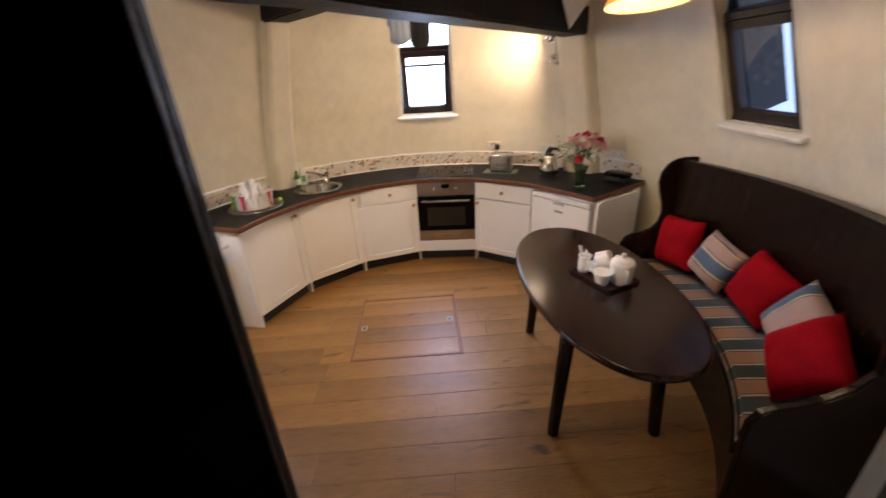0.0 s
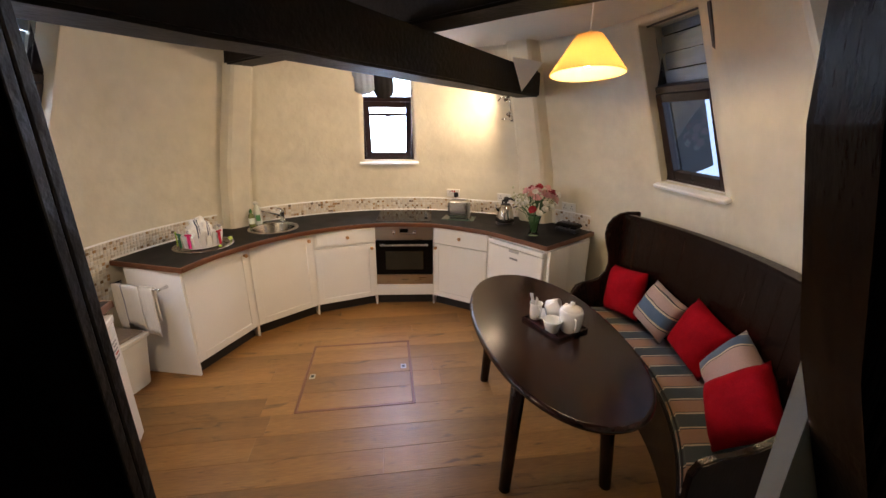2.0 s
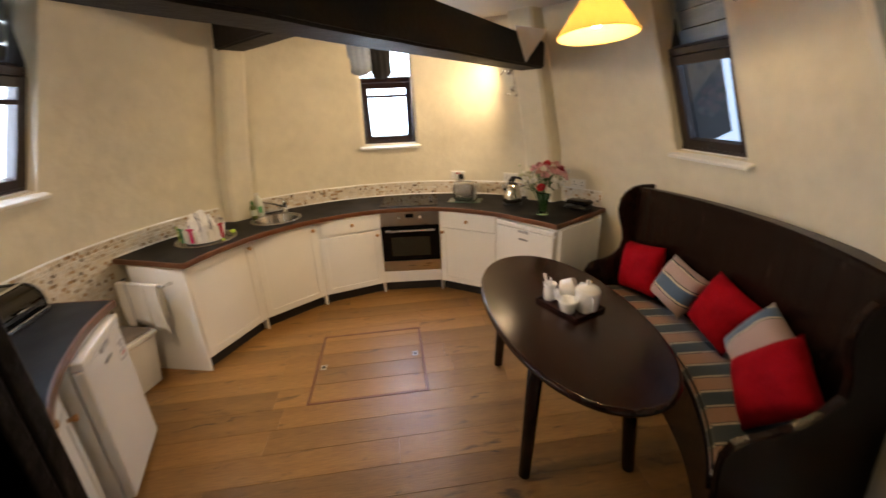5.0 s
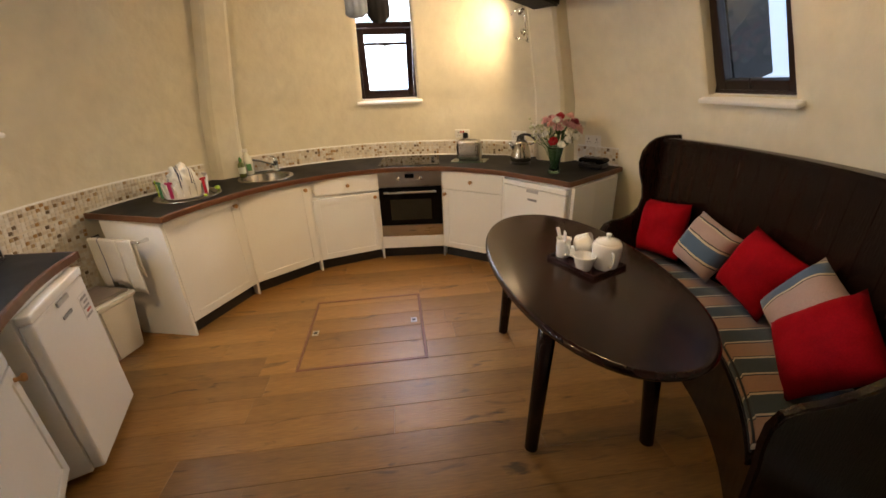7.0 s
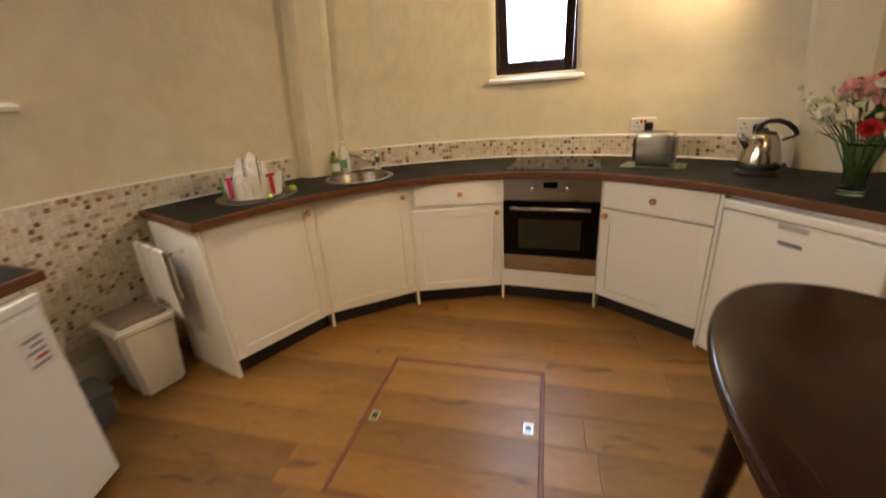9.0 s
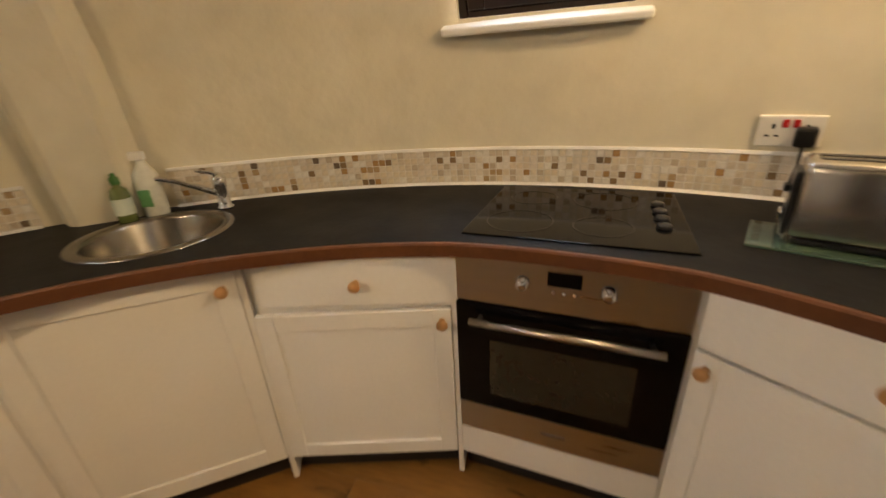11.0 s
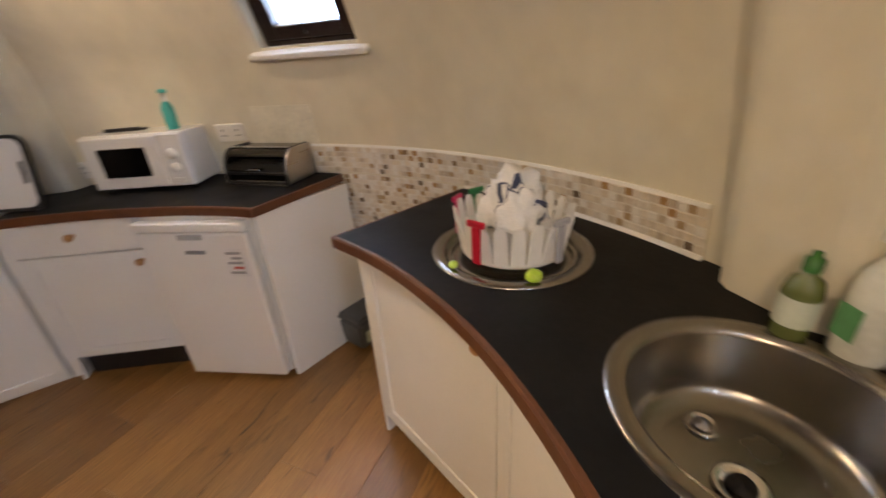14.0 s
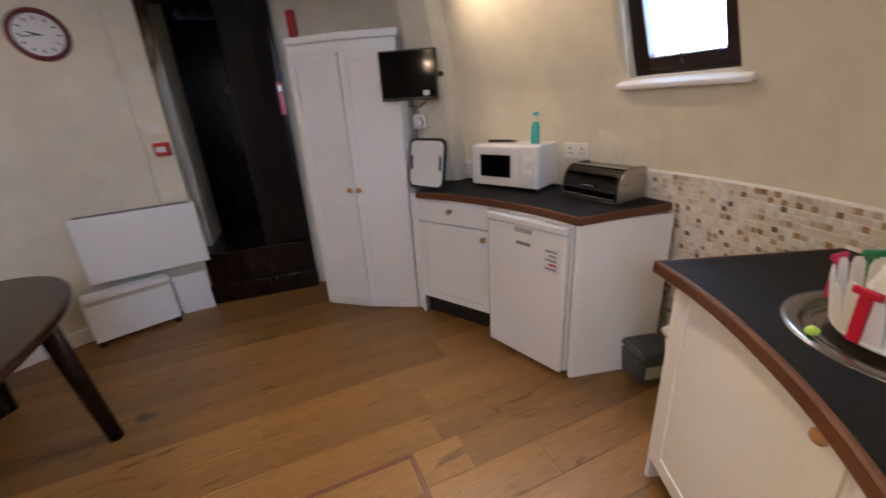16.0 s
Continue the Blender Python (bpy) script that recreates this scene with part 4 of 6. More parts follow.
nt.links.new(mpk.outputs[0], kn.inputs[0])
kr = nt.nodes.new("ShaderNodeMapRange")
kr.inputs[1].default_value, kr.inputs[2].default_value, kr.inputs[3].default_value, kr.inputs[4].default_value = 0.62, 0.74, 1.0, 0.28
nt.links.new(kn.outputs[0], kr.inputs[0])
dark = nt.nodes.new("ShaderNodeHueSaturation")
nt.links.new(kr.outputs[0], dark.inputs["Value"])
nt.links.new(src, dark.inputs["Color"])
nt.links.new(dark.outputs[0], nt.nodes["Principled BSDF"].inputs["Base Color"])
TRAPRIM = mat("red-brown inlay strip", (0.19, 0.070, 0.036), 0.45, scale=20)
tagged(link("subfloor", prism([P(2.62, a) for a in range(0, 360, 6)], -0.12, -0.024), mat("subfloor", (0.03, 0.02, 0.015), 0.9)), "dark boards under the oak floor", "floor", kind="structure")
FT = pose(-0.303, -1.214, 0, 0, 0, 5.5)      # along the planks, at the middle of the trapdoor
floor_ob = thing("floor", "wide oiled oak plank floor with knots", "floor", FT, kind="structure")
centre = FT.inverted() @ C
HW, HL = 0.412, 0.418
PW = 0.186
plank_data = {}


def plank(x0, x1, y0, y1, parent, name="plank"):
    key = (round(x1 - x0, 3), round(y1 - y0, 3))
    if key not in plank_data:
        me = bpy.data.meshes.new(name)
        b = box(0, x1 - x0, 0, y1 - y0, -0.022, 0.0, 0.0009, 1)
        b.to_mesh(me)
        b.free()
        me.materials.append(OAK)
        plank_data[key] = me
    ob = new(name, plank_data[key])
    ob.parent = parent
    ob.matrix_basis = pose(x0, y0, 0)
    return ob


rng = random.Random(4)
row_y = -HL - PW * 13
while row_y < centre.y + 2.45:
    y0, y1 = row_y, row_y + PW - 0.0008
    row_y += PW
    dy = max(abs(y0 - centre.y), abs(y1 - centre.y))
    dmin = min(abs(y0 - centre.y), abs(y1 - centre.y))
    if dmin > 2.4:
        continue
    half = math.sqrt(max(0.05, 2.42 ** 2 - dmin ** 2))
    x, xe = centre.x - half, centre.x + half
    cuts = [x]
    x += rng.uniform(0.5, 1.7)
    while x < xe - 0.3:
        cuts.append(x)
        x += rng.uniform(1.2, 2.0)
    cuts.append(xe)
    for a, b in zip(cuts, cuts[1:]):
        b -= 0.0008
        cell = [(a, b, y0, y1)]
        if y1 > -HL and y0 < HL and b > -HW and a < HW:
            cell = []
            if a < -HW:
                cell.append((a, -HW, y0, y1))
            if b > HW:
                cell.append((HW, b, y0, y1))
            mx0, mx1 = max(a, -HW), min(b, HW)
            if y0 < -HL:
                cell.append((mx0, mx1, y0, -HL))
            if y1 > HL:
                cell.append((mx0, mx1, HL, y1))
        for c in cell:
            if c[1] - c[0] > 0.004 and c[3] - c[2] > 0.004:
                plank(*c, floor_ob)

trap = thing("trapdoor", "square oak trapdoor with red-brown border set in the floor", "trapdoor", FT)
for b in ((-HW + 0.002, HW - 0.002, -HL + 0.002, -HL + 0.018), (-HW + 0.002, HW - 0.002, HL - 0.018, HL - 0.002), (-HW + 0.002, -HW + 0.018, -HL + 0.018, HL - 0.018), (HW - 0.018, HW - 0.002, -HL + 0.018, HL - 0.018)):
    part("border", box(b[0], b[1], b[2], b[3], -0.022, 0.001, 0.001, 1), TRAPRIM, trap, "red-brown border strip")
yy = -HL + 0.02
while yy < HL - 0.03:
    y1 = min(yy + PW * 0.98, HL - 0.02)
    plank(-HW + 0.02, HW - 0.02, yy, y1 - 0.0015, trap)
    yy = y1
for x, y in ((0.345, 0.03), (-0.355, -0.02)):
    bm = box(x - 0.022, x + 0.022, y - 0.03, y + 0.03, 0.0, 0.0025, 0.001, 1)
    part("flush_ring", bm, STEEL, trap, "small steel flush pull")
    part("ring_slot", box(x - 0.012, x + 0.012, y - 0.014, y + 0.014, 0.0027, 0.0037), BLACK, trap)

# ---- sink, drainer and things on the long worktop ----
def cut(ob, cutter_bm):
    """Cuts a hole into a mesh for good."""
    c = link("cutter", cutter_bm, WHITE)
    mod = ob.modifiers.new("hole", "BOOLEAN")
    mod.operation, mod.object, mod.solver = "DIFFERENCE", c, "EXACT"
    bpy.context.view_layer.update()
    dg = bpy.context.evaluated_depsgraph_get()
    me = bpy.data.meshes.new_from_object(ob.evaluated_get(dg))
    ob.modifiers.clear()
    ob.data = me
    bpy.data.objects.remove(c)


SINKSTEEL = mat("worn sink steel", (0.30, 0.28, 0.25), 0.24, 1.0, var=0.05, scale=5, bump=0.02, bscale=140)
SX, SY = -1.222, -0.206
cut(wt_slab, lathe([(0, -0.2), (0.205, -0.2), (0.205, 0.2), (0, 0.2)], 48, at=(SX, SY, WT1)))
for ob in list(bpy.data.objects):
    if ob.name.startswith("body") and ob.parent and ob.parent.get("label", "").endswith("below the sink"):
        cut(ob, lathe([(0, -0.25), (0.205, -0.25), (0.205, 0.2), (0, 0.2)], 48, at=(SX, SY, WT1)))
sink = thing("round_sink", "round stainless steel sink set in the worktop", "sink", pose(SX, SY, WT1))
part("basin", lathe([(0.226, 0.0005), (0.224, 0.005), (0.205, 0.006), (0.192, 0.003), (0.186, -0.01), (0.178, -0.12), (0.165, -0.142), (0.12, -0.150), (0.04, -0.153), (0.0, -0.154)], 56), SINKSTEEL, sink, "brushed steel basin", True)
for x, y, r in ((0.02, 0.0, 0.042), (-0.085, -0.05, 0.030)):
    wst = part("waste", lathe([(r, 0.0), (r, 0.004), (r * 0.85, 0.005), (r * 0.7, 0.002), (0.0, 0.001)], 28), CHROME, sink, "chrome waste ring", True, pose(x, y, -0.150))
    part("waste_grid", lathe([(0.0, 0.003), (r * 0.55, 0.003), (r * 0.5, 0.006), (r * 0.12, 0.007), (r * 0.10, 0.012), (0, 0.012)], 20), BLACK if x > 0 else STEEL, wst, "", True)
part("overflow", lathe([(0, 0), (0.016, 0), (0.016, 0.003), (0, 0.003)], 20), BLACK, sink, "", True, pose(0.10, 0.150, -0.055, 90, 0, 34))

tap = thing("mixer_tap", "chrome single-lever mixer tap with swivel spout", "tap", pose(-1.225, 0.062, WT1))
part("tap_body", lathe([(0, 0), (0.028, 0), (0.028, 0.006), (0.021, 0.012), (0.020, 0.075), (0.023, 0.082), (0.023, 0.115), (0.014, 0.124), (0, 0.126)], 24), CHROME, tap, "", True)
part("spout", tube([(0.0, 0.0, 0.050), (-0.05, -0.035, 0.080), (-0.11, -0.077, 0.112), (-0.155, -0.108, 0.128), (-0.172, -0.12, 0.126), (-0.176, -0.123, 0.112)], [0.012, 0.011, 0.010, 0.010, 0.011, 0.011], 12), CHROME, tap, "slim chrome spout", True)
part("lever", tube([(0, 0, 0.124), (-0.01, -0.02, 0.136), (-0.03, -0.06, 0.150)], [0.008, 0.007, 0.005], 10), CHROME, tap, "chrome lever", True)

GREEN = mat("green bottle plastic", (0.04, 0.16, 0.03), 0.2, bump=0.0)
b1 = thing("washing_up_bottle", "green washing-up liquid bottle with white label", "bottle", pose(-1.440, -0.150, WT1))
part("bottle_body", lathe([(0, 0), (0.026, 0), (0.029, 0.006), (0.030, 0.09), (0.024, 0.115), (0.012, 0.125), (0.012, 0.132), (0, 0.132)], 24), mat("olive bottle", (0.12, 0.15, 0.04), 0.2, bump=0), b1, "", True)
part("cap", lathe([(0.014, 0.1325), (0.014, 0.155), (0.008, 0.158), (0.007, 0.168), (0, 0.17)], 18), GREEN, b1, "green cap", True)
part("paper_label", lathe([(0.0306, 0.03), (0.0306, 0.085)], 24), mat("pale label", (0.6, 0.66, 0.55), 0.5), b1, "white label", True)
b2 = thing("spray_bottle", "tall white translucent spray bottle with white trigger", "bottle", pose(-1.420, -0.062, WT1, 0, 0, 30))
part("bottle_body", lathe([(0, 0), (0.036, 0), (0.040, 0.006), (0.041, 0.12), (0.036, 0.15), (0.018, 0.18), (0.014, 0.195), (0, 0.195)], 24), mat("milky plastic", (0.70, 0.72, 0.66), 0.25, bump=0), b2, "", True)
part("trigger_head", box(-0.045, 0.018, -0.012, 0.012, 0.196, 0.225, 0.006, 2), PLASTIC, b2, "white trigger head")
part("trigger", tube([(-0.030, 0, 0.197), (-0.040, 0, 0.175), (-0.036, 0, 0.155)], 0.005, 8), PLASTIC, b2, "", True)
part("paper_label", box(-0.020, 0.020, -0.0435, -0.0415, 0.04, 0.10, 0.001, 1), mat("green label", (0.1, 0.3, 0.12), 0.5), b2, "green label")

DX, DY = -1.592, -0.732
drain = thing("draining_plate", "round steel draining plate set in the worktop", "draining plate", pose(DX, DY, WT1))
cut(wt_slab, lathe([(0, -0.031), (0.19, -0.031), (0.19, 0.2), (0, 0.2)], 48, at=(DX, DY, WT1)))
part("plate", lathe([(0.222, 0.0005), (0.220, 0.005), (0.200, 0.006), (0.187, 0.003), (0.182, -0.012), (0.172, -0.020), (0.166, -0.016), (0.15, -0.0155), (0.142, -0.021), (0.0, -0.022)], 56), SINKSTEEL, drain, "brushed steel plate", True)
rack = thing("dish_rack", "white plastic dish rack with upright tines", "dish rack", pose(DX - 0.01, DY, WT1 - 0.0105, 0, 0, 25) @ Matrix.Diagonal((0.86, 0.86, 1.05, 1)))
part("rack_base", lathe([(0, 0.010), (0.145, 0.008), (0.162, 0.012), (0.168, 0.022), (0.160, 0.024), (0.14, 0.016), (0, 0.016)], 40), PLASTIC, rack, "", True)
for k in range(4):
    part("foot", lathe([(0, 0), (0.010, 0), (0.012, 0.012), (0, 0.012)], 12), PLASTIC, rack, "", True, pose(0.12 * math.cos(k * 1.571 + .8), 0.12 * math.sin(k * 1.571 + .8), 0))
COLS = [PLASTIC, mat("red plastic", (0.5, 0.01, 0.03), 0.35, bump=0), mat("lime plastic", (0.42, 0.62, 0.04), 0.35, bump=0), mat("grey plastic", (0.42, 0.42, 0.44), 0.4, bump=0), mat("magenta plastic", (0.55, 0.02, 0.12), 0.35, bump=0), mat("dark green plastic", (0.03, 0.25, 0.10), 0.35, bump=0)]
NT = 22
for k in range(NT):
    t = 2 * math.pi * k / NT
    c, s_ = math.cos(t), math.sin(t)
    h = 0.125 + 0.012 * math.sin(k * 2.7)
    bm = bmesh.new()
    prof = [(0.160, 0.020, 0.0225), (0.170, 0.06, 0.021), (0.180, h - 0.014, 0.018), (0.183, h, 0.009)]
    vs = []
    for r, z, hw in prof:
        vs.append([bm.verts.new((c * (r + o) - s_ * q, s_ * (r + o) + c * q, z)) for o, q in ((0, -hw), (0, hw), (0.005, hw), (0.005, -hw))])
    for p, q in zip(vs, vs[1:]):
        for j in range(4):
            bm.faces.new((p[j], p[(j + 1) % 4], q[(j + 1) % 4], q[j]))
    bm.faces.new(vs[0]); bm.faces.new(vs[-1][::-1])
    part("tine", bm, PLASTIC, rack)


def cutlery(kind, a, colour, r=0.168):
    ob = thing("cutlery_handle", kind, "cutlery", pose(DX - 0.01 + r * math.cos(a), DY + r * math.sin(a), WT1 + 0.012, 0, 0, math.degrees(a) + 90), "cutlery round the dish rack")
    part("shaft", box(-0.012, 0.012, -0.004, 0.004, 0.006, 0.105, 0.003, 2), colour, ob)
    part("crossbar", box(-0.026, 0.026, -0.006, 0.006, 0.1055, 0.122, 0.004, 2), colour, ob)
    return ob


cutlery("red plastic handled peeler clipped on the dish rack", radians(-12), COLS[1])
cutlery("magenta plastic handled utensil clipped on the dish rack", radians(-90), COLS[4])
cutlery("lime plastic handled utensil clipped on the dish rack", radians(-145), COLS[2])
cutlery("dark green plastic handled utensil on the dish rack", radians(-120), COLS[5])
cutlery("grey plastic handled utensil clipped on the dish rack", radians(62), COLS[3])
for a, rr in ((radians(35), 0.02), (radians(-27), 0.013)):
    bm = bmesh.new()
    bmesh.ops.create_icosphere(bm, subdivisions=2, radius=rr)
    for v in bm.verts:
        v.co *= 1 + 0.25 * noise.noise(v.co * 60)
        v.co.z = v.co.z * 0.8 + rr * 0.8
    tagged(link("lime_clip", bm, COLS[2], m=pose(DX + 0.198 * math.cos(a), DY + 0.198 * math.sin(a), WT1 + 0.007)), "small lime green plastic clip by the rack", "clip")


def cloth_heap(name, label, m, cloth, size=(0.12, 0.10, 0.10), seed=1.0):
    bm = bmesh.new()
    bmesh.ops.create_icosphere(bm, subdivisions=4, radius=1)
    for v in bm.verts:
        p = v.co.copy()
        n_ = abs(noise.noise(p * 1.7 + Vector((seed, 0, 0)))) * 0.5 + 0.25 * noise.noise(p * 4 + Vector((0, seed, 0)))
        p *= 0.75 + n_
        if p.z < -0.2:
            p.z = -0.2 - 0.1 * (p.z + 0.2)
        v.co = Vector((p.x * size[0], p.y * size[1], (p.z + 0.3) * size[2]))
    return tagged(link(name, bm, cloth, smoothed=True, m=m), label, "towel")


WCLOTH = stripes("white tea towel with navy stripes", 0, 0.075, [(0.0, (0.75, 0.74, 0.70)), (0.5, (0.75, 0.74, 0.70)), (0.62, (0.04, 0.05, 0.10)), (0.72, (0.75, 0.74, 0.70)), (0.82, (0.05, 0.06, 0.11)), (0.87, (0.75, 0.74, 0.70))])
cloth_heap("tea_towel", "crumpled white tea towel with navy stripes in the rack", pose(DX - 0.01, DY, WT1 + 0.06, 0, 0, 40), WCLOTH, (0.105, 0.095, 0.135), 2.0)

hob = thing("ceramic_hob", "black glass ceramic hob with four ringed zones", "hob", pose(0.0, 0.275, WT1, 0, 0, 0))
part("glass", box(-0.285, 0.285, -0.255, 0.255, 0.0005, 0.006, 0.002, 2), BLACKGLASS, hob, "black glass plate")
ZONE = mat("zone ring print", (0.012, 0.0115, 0.011), 0.2, bump=0)
for x, y, r in ((-0.15, -0.125, 0.092), (-0.15, 0.12, 0.075), (0.075, -0.125, 0.075), (0.075, 0.12, 0.092)):
    part("zone_ring", lathe([(r, 0.0062), (r + 0.004, 0.0062), (r + 0.004, 0.0068), (r, 0.0068)], 40, closed=True), ZONE, hob, "grey ring", False, pose(x, y, 0))
for k in range(4):
    part("dial", lathe([(0, 0), (0.019, 0), (0.018, 0.009), (0.012, 0.012), (0, 0.012)], 18), BLACK, hob, "black dial", True, pose(0.225, -0.10 + 0.066 * k, 0.0065))

SWITCHRED = mat("red rocker", (0.5, 0.02, 0.02), 0.35, bump=0)


def socket(a, z, label, double=True, plug=False, red=True):
    s = thing("wall_socket", label, "socket", on_wall(a, z, 0.0), "wall sockets")
    w = 0.073 if double else 0.043
    part("plate", box(-w, w, -0.011, 0.012, -0.043, 0.043, 0.003, 2), PLASTIC, s)
    for sx in ((-1, 1) if double else (0,)):
        for dx, dz, hw, hh in ((0, 0.014, 0.0035, 0.006), (-0.011, -0.012, 0.005, 0.0025), (0.011, -0.012, 0.005, 0.0025)):
            part("slot", box(sx * 0.037 + dx - hw, sx * 0.037 + dx + hw, -0.0125, -0.0115, dz - hh, dz + hh), BLACK, s)
        if double:
            part("rocker", box(sx * 0.012 - 0.007, sx * 0.012 + 0.007, -0.015, -0.0112, 0.012, 0.034, 0.001, 1), SWITCHRED if red else PLASTIC, s, "red switch rocker" if red else "")
    if plug:
        pl = part("plug", box(0.012, 0.060, -0.045, -0.0125, -0.035, 0.018, 0.008, 2), BLACK, s, "black plug")
        part("flex", tube([(0.036, -0.035, -0.034), (0.036, -0.05, -0.08), (0.03, -0.06, -0.13), (0.06, -0.08, -0.165), (0.11, -0.09, -0.172)], 0.004, 8), BLACK, pl, "black flex", True)
    return s


socket(75.0, 1.115, "white double wall socket with red rocker switches and plug", plug=True)
socket(59.0, 1.105, "white double wall socket with a black plug", plug=True, red=False)
socket(39.0, 1.10, "white double wall socket", red=False)
socket(-136.5, 0.985, "white double wall socket above the short worktop", red=False)
socket(-157.0, 1.12, "white double wall socket behind the microwave", red=False)

# toaster on a glass board
board = link("glass_board", box(-0.17, 0.17, -0.10, 0.10, 0.0, 0.005, 0.002, 2), mat("pale green glass board", (0.05, 0.085, 0.06), 0.08, bump=0, coat=0.5), m=pose(0.575, 0.155, WT1, 0, 0, -17))
tagged(board, "pale green glass worktop saver under the toaster", "board")
toaster = thing("toaster", "brushed steel two-slot toaster", "toaster", pose(0.575, 0.165, WT1 + 0.0055, 0, 0, -17) @ Matrix.Diagonal((0.74, 0.9, 1.08, 1)))
part("toaster_body", box(-0.135, 0.135, -0.075, 0.075, 0.012, 0.175, 0.022, 4), mat("polished toaster steel", (0.62, 0.60, 0.56), 0.24, 1.0, var=0.04, bump=0.015, bscale=90), toaster, "polished steel body", True)
for sx in (-1, 1):
    part("end_cap", box(min(sx * 0.1352, sx * 0.150), max(sx * 0.1352, sx * 0.150), -0.06, 0.06, 0.014, 0.150, 0.006, 2), BLACK if sx < 0 else STEEL, toaster, "dark end cap")
for y in (-0.026, 0.026):
    part("slot", box(-0.105, 0.105, y - 0.012, y + 0.012, 0.1752, 0.1765), BLACK, toaster)
part("toaster_foot", box(-0.12, 0.12, -0.065, 0.065, 0.0, 0.012, 0.003, 1), BLACK, toaster)
part("lever", box(-0.168, -0.1502, -0.02, 0.02, 0.10, 0.115, 0.004, 2), BLACK, toaster)
part("dial", lathe([(0, 0), (0.014, 0), (0.013, 0.012), (0, 0.013)], 16), CHROME, toaster, "", True, pose(-0.1505, 0, 0.05, 0, -90, 0))

kettle = thing("kettle", "polished steel kettle with black handle on its base", "kettle", pose(1.015, -0.075, WT1, 0, 0, 5))
part("kettle_base", lathe([(0, 0), (0.088, 0), (0.090, 0.008), (0.084, 0.020), (0, 0.022)], 32), BLACK, kettle, "black power base", True)
part("kettle_body", lathe([(0.084, 0.023), (0.092, 0.03), (0.088, 0.07), (0.074, 0.13), (0.058, 0.178), (0.050, 0.192), (0, 0.193)], 40), mat("brushed kettle steel", (0.52, 0.49, 0.43), 0.17, 1.0, var=0.03, bump=0.01, bscale=150, stretch=(1, 1, 14)), kettle, "polished steel body", True)
part("lid", lathe([(0.049, 0.1935), (0.044, 0.202), (0.020, 0.208), (0.012, 0.211), (0.013, 0.220), (0, 0.222)], 28), BLACK, kettle, "black lid", True)
part("handle", tube([(-0.035, 0, 0.200), (-0.030, 0, 0.232), (0.0, 0, 0.250), (0.045, 0, 0.252), (0.085, 0, 0.238), (0.118, 0, 0.212), (0.135, 0, 0.185), (0.122, 0, 0.176), (0.078, 0, 0.160)], [0.009, 0.011, 0.012, 0.012, 0.012, 0.012, 0.010, 0.007, 0.006], 12), BLACK, kettle, "black loop handle", True)
part("spout", tube([(-0.055, 0, 0.135), (-0.085, 0, 0.165), (-0.105, 0, 0.195)], [0.026, 0.018, 0.013], 14), CHROME, kettle, "steel spout", True)

# bouquet
vase = thing("flower_vase", "clear green-tinted glass vase with carnations and greenery", "vase", pose(1.195, -0.50, WT1))
part("glass", lathe([(0, 0.004), (0.048, 0.0), (0.052, 0.004), (0.040, 0.03), (0.034, 0.06), (0.044, 0.12), (0.062, 0.19), (0.066, 0.20), (0.062, 0.20), (0.058, 0.19), (0.040, 0.12), (0.030, 0.06), (0.033, 0.035), (0.03, 0.018), (0, 0.016)], 36), glass_mat("vase glass", (0.80, 0.92, 0.84)), vase, "clear glass", True)
LEAF = mat("leaf green", (0.045, 0.11, 0.03), 0.5, scale=30, bump=0.1)
STEM = mat("stem green", (0.07, 0.15, 0.045), 0.5, scale=30)
PET = [mat("pink petals", (0.86, 0.45, 0.47), 0.7, var=0.15, scale=40, bump=0.2), mat("white petals", (0.85, 0.84, 0.76), 0.7, var=0.08, scale=40, bump=0.2), mat("red petals", (0.55, 0.01, 0.02), 0.7, var=0.2, scale=40, bump=0.2), mat("salmon petals", (0.80, 0.45, 0.40), 0.7, var=0.12, scale=40, bump=0.2), mat("dark red petals", (0.30, 0.015, 0.03), 0.7, scale=40, bump=0.2)]


def carnation(r, seed):
    """A ruffled bloom: layers of frilled petal rings."""
    bm = bmesh.new()
    rr = random.Random(seed)
    for layer in range(5):
        u = layer / 4
        n = 16
        base, rim, lift = r * 0.15, r * (1.0 - 0.62 * u), r * (0.15 + 0.75 * u)
        ring0 = [bm.verts.new((base * math.cos(6.2832 * i / n), base * math.sin(6.2832 * i / n), r * 0.1 * u)) for i in range(n)]
        ring1 = [bm.verts.new((rim * (0.72 + rr.uniform(-.05, .05)) * math.cos(6.2832 * i / n), rim * 0.72 * math.sin(6.2832 * i / n), lift * 0.8 + rr.uniform(-.06, .06) * r)) for i in range(n)]
        ring2 = [bm.verts.new((rim * (1 + rr.uniform(-.14, .12)) * math.cos(6.2832 * i / n), rim * (1 + rr.uniform(-.14, .12)) * math.sin(6.2832 * i / n), lift + (0.16 if i % 2 else -0.12) * r)) for i in range(n)]
        for a, b in ((ring0, ring1), (ring1, ring2)):
            for i in range(n):
                bm.faces.new((a[i], a[(i + 1) % n], b[(i + 1) % n], b[i]))
    return bm


blooms = []
for k, c in enumerate(PET):
    o = link("bloom", carnation(0.043, k + 3), c, vase, smoothed=False)
    blooms.append(o.data)
    bpy.data.objects.remove(o)
rng = random.Random(11)
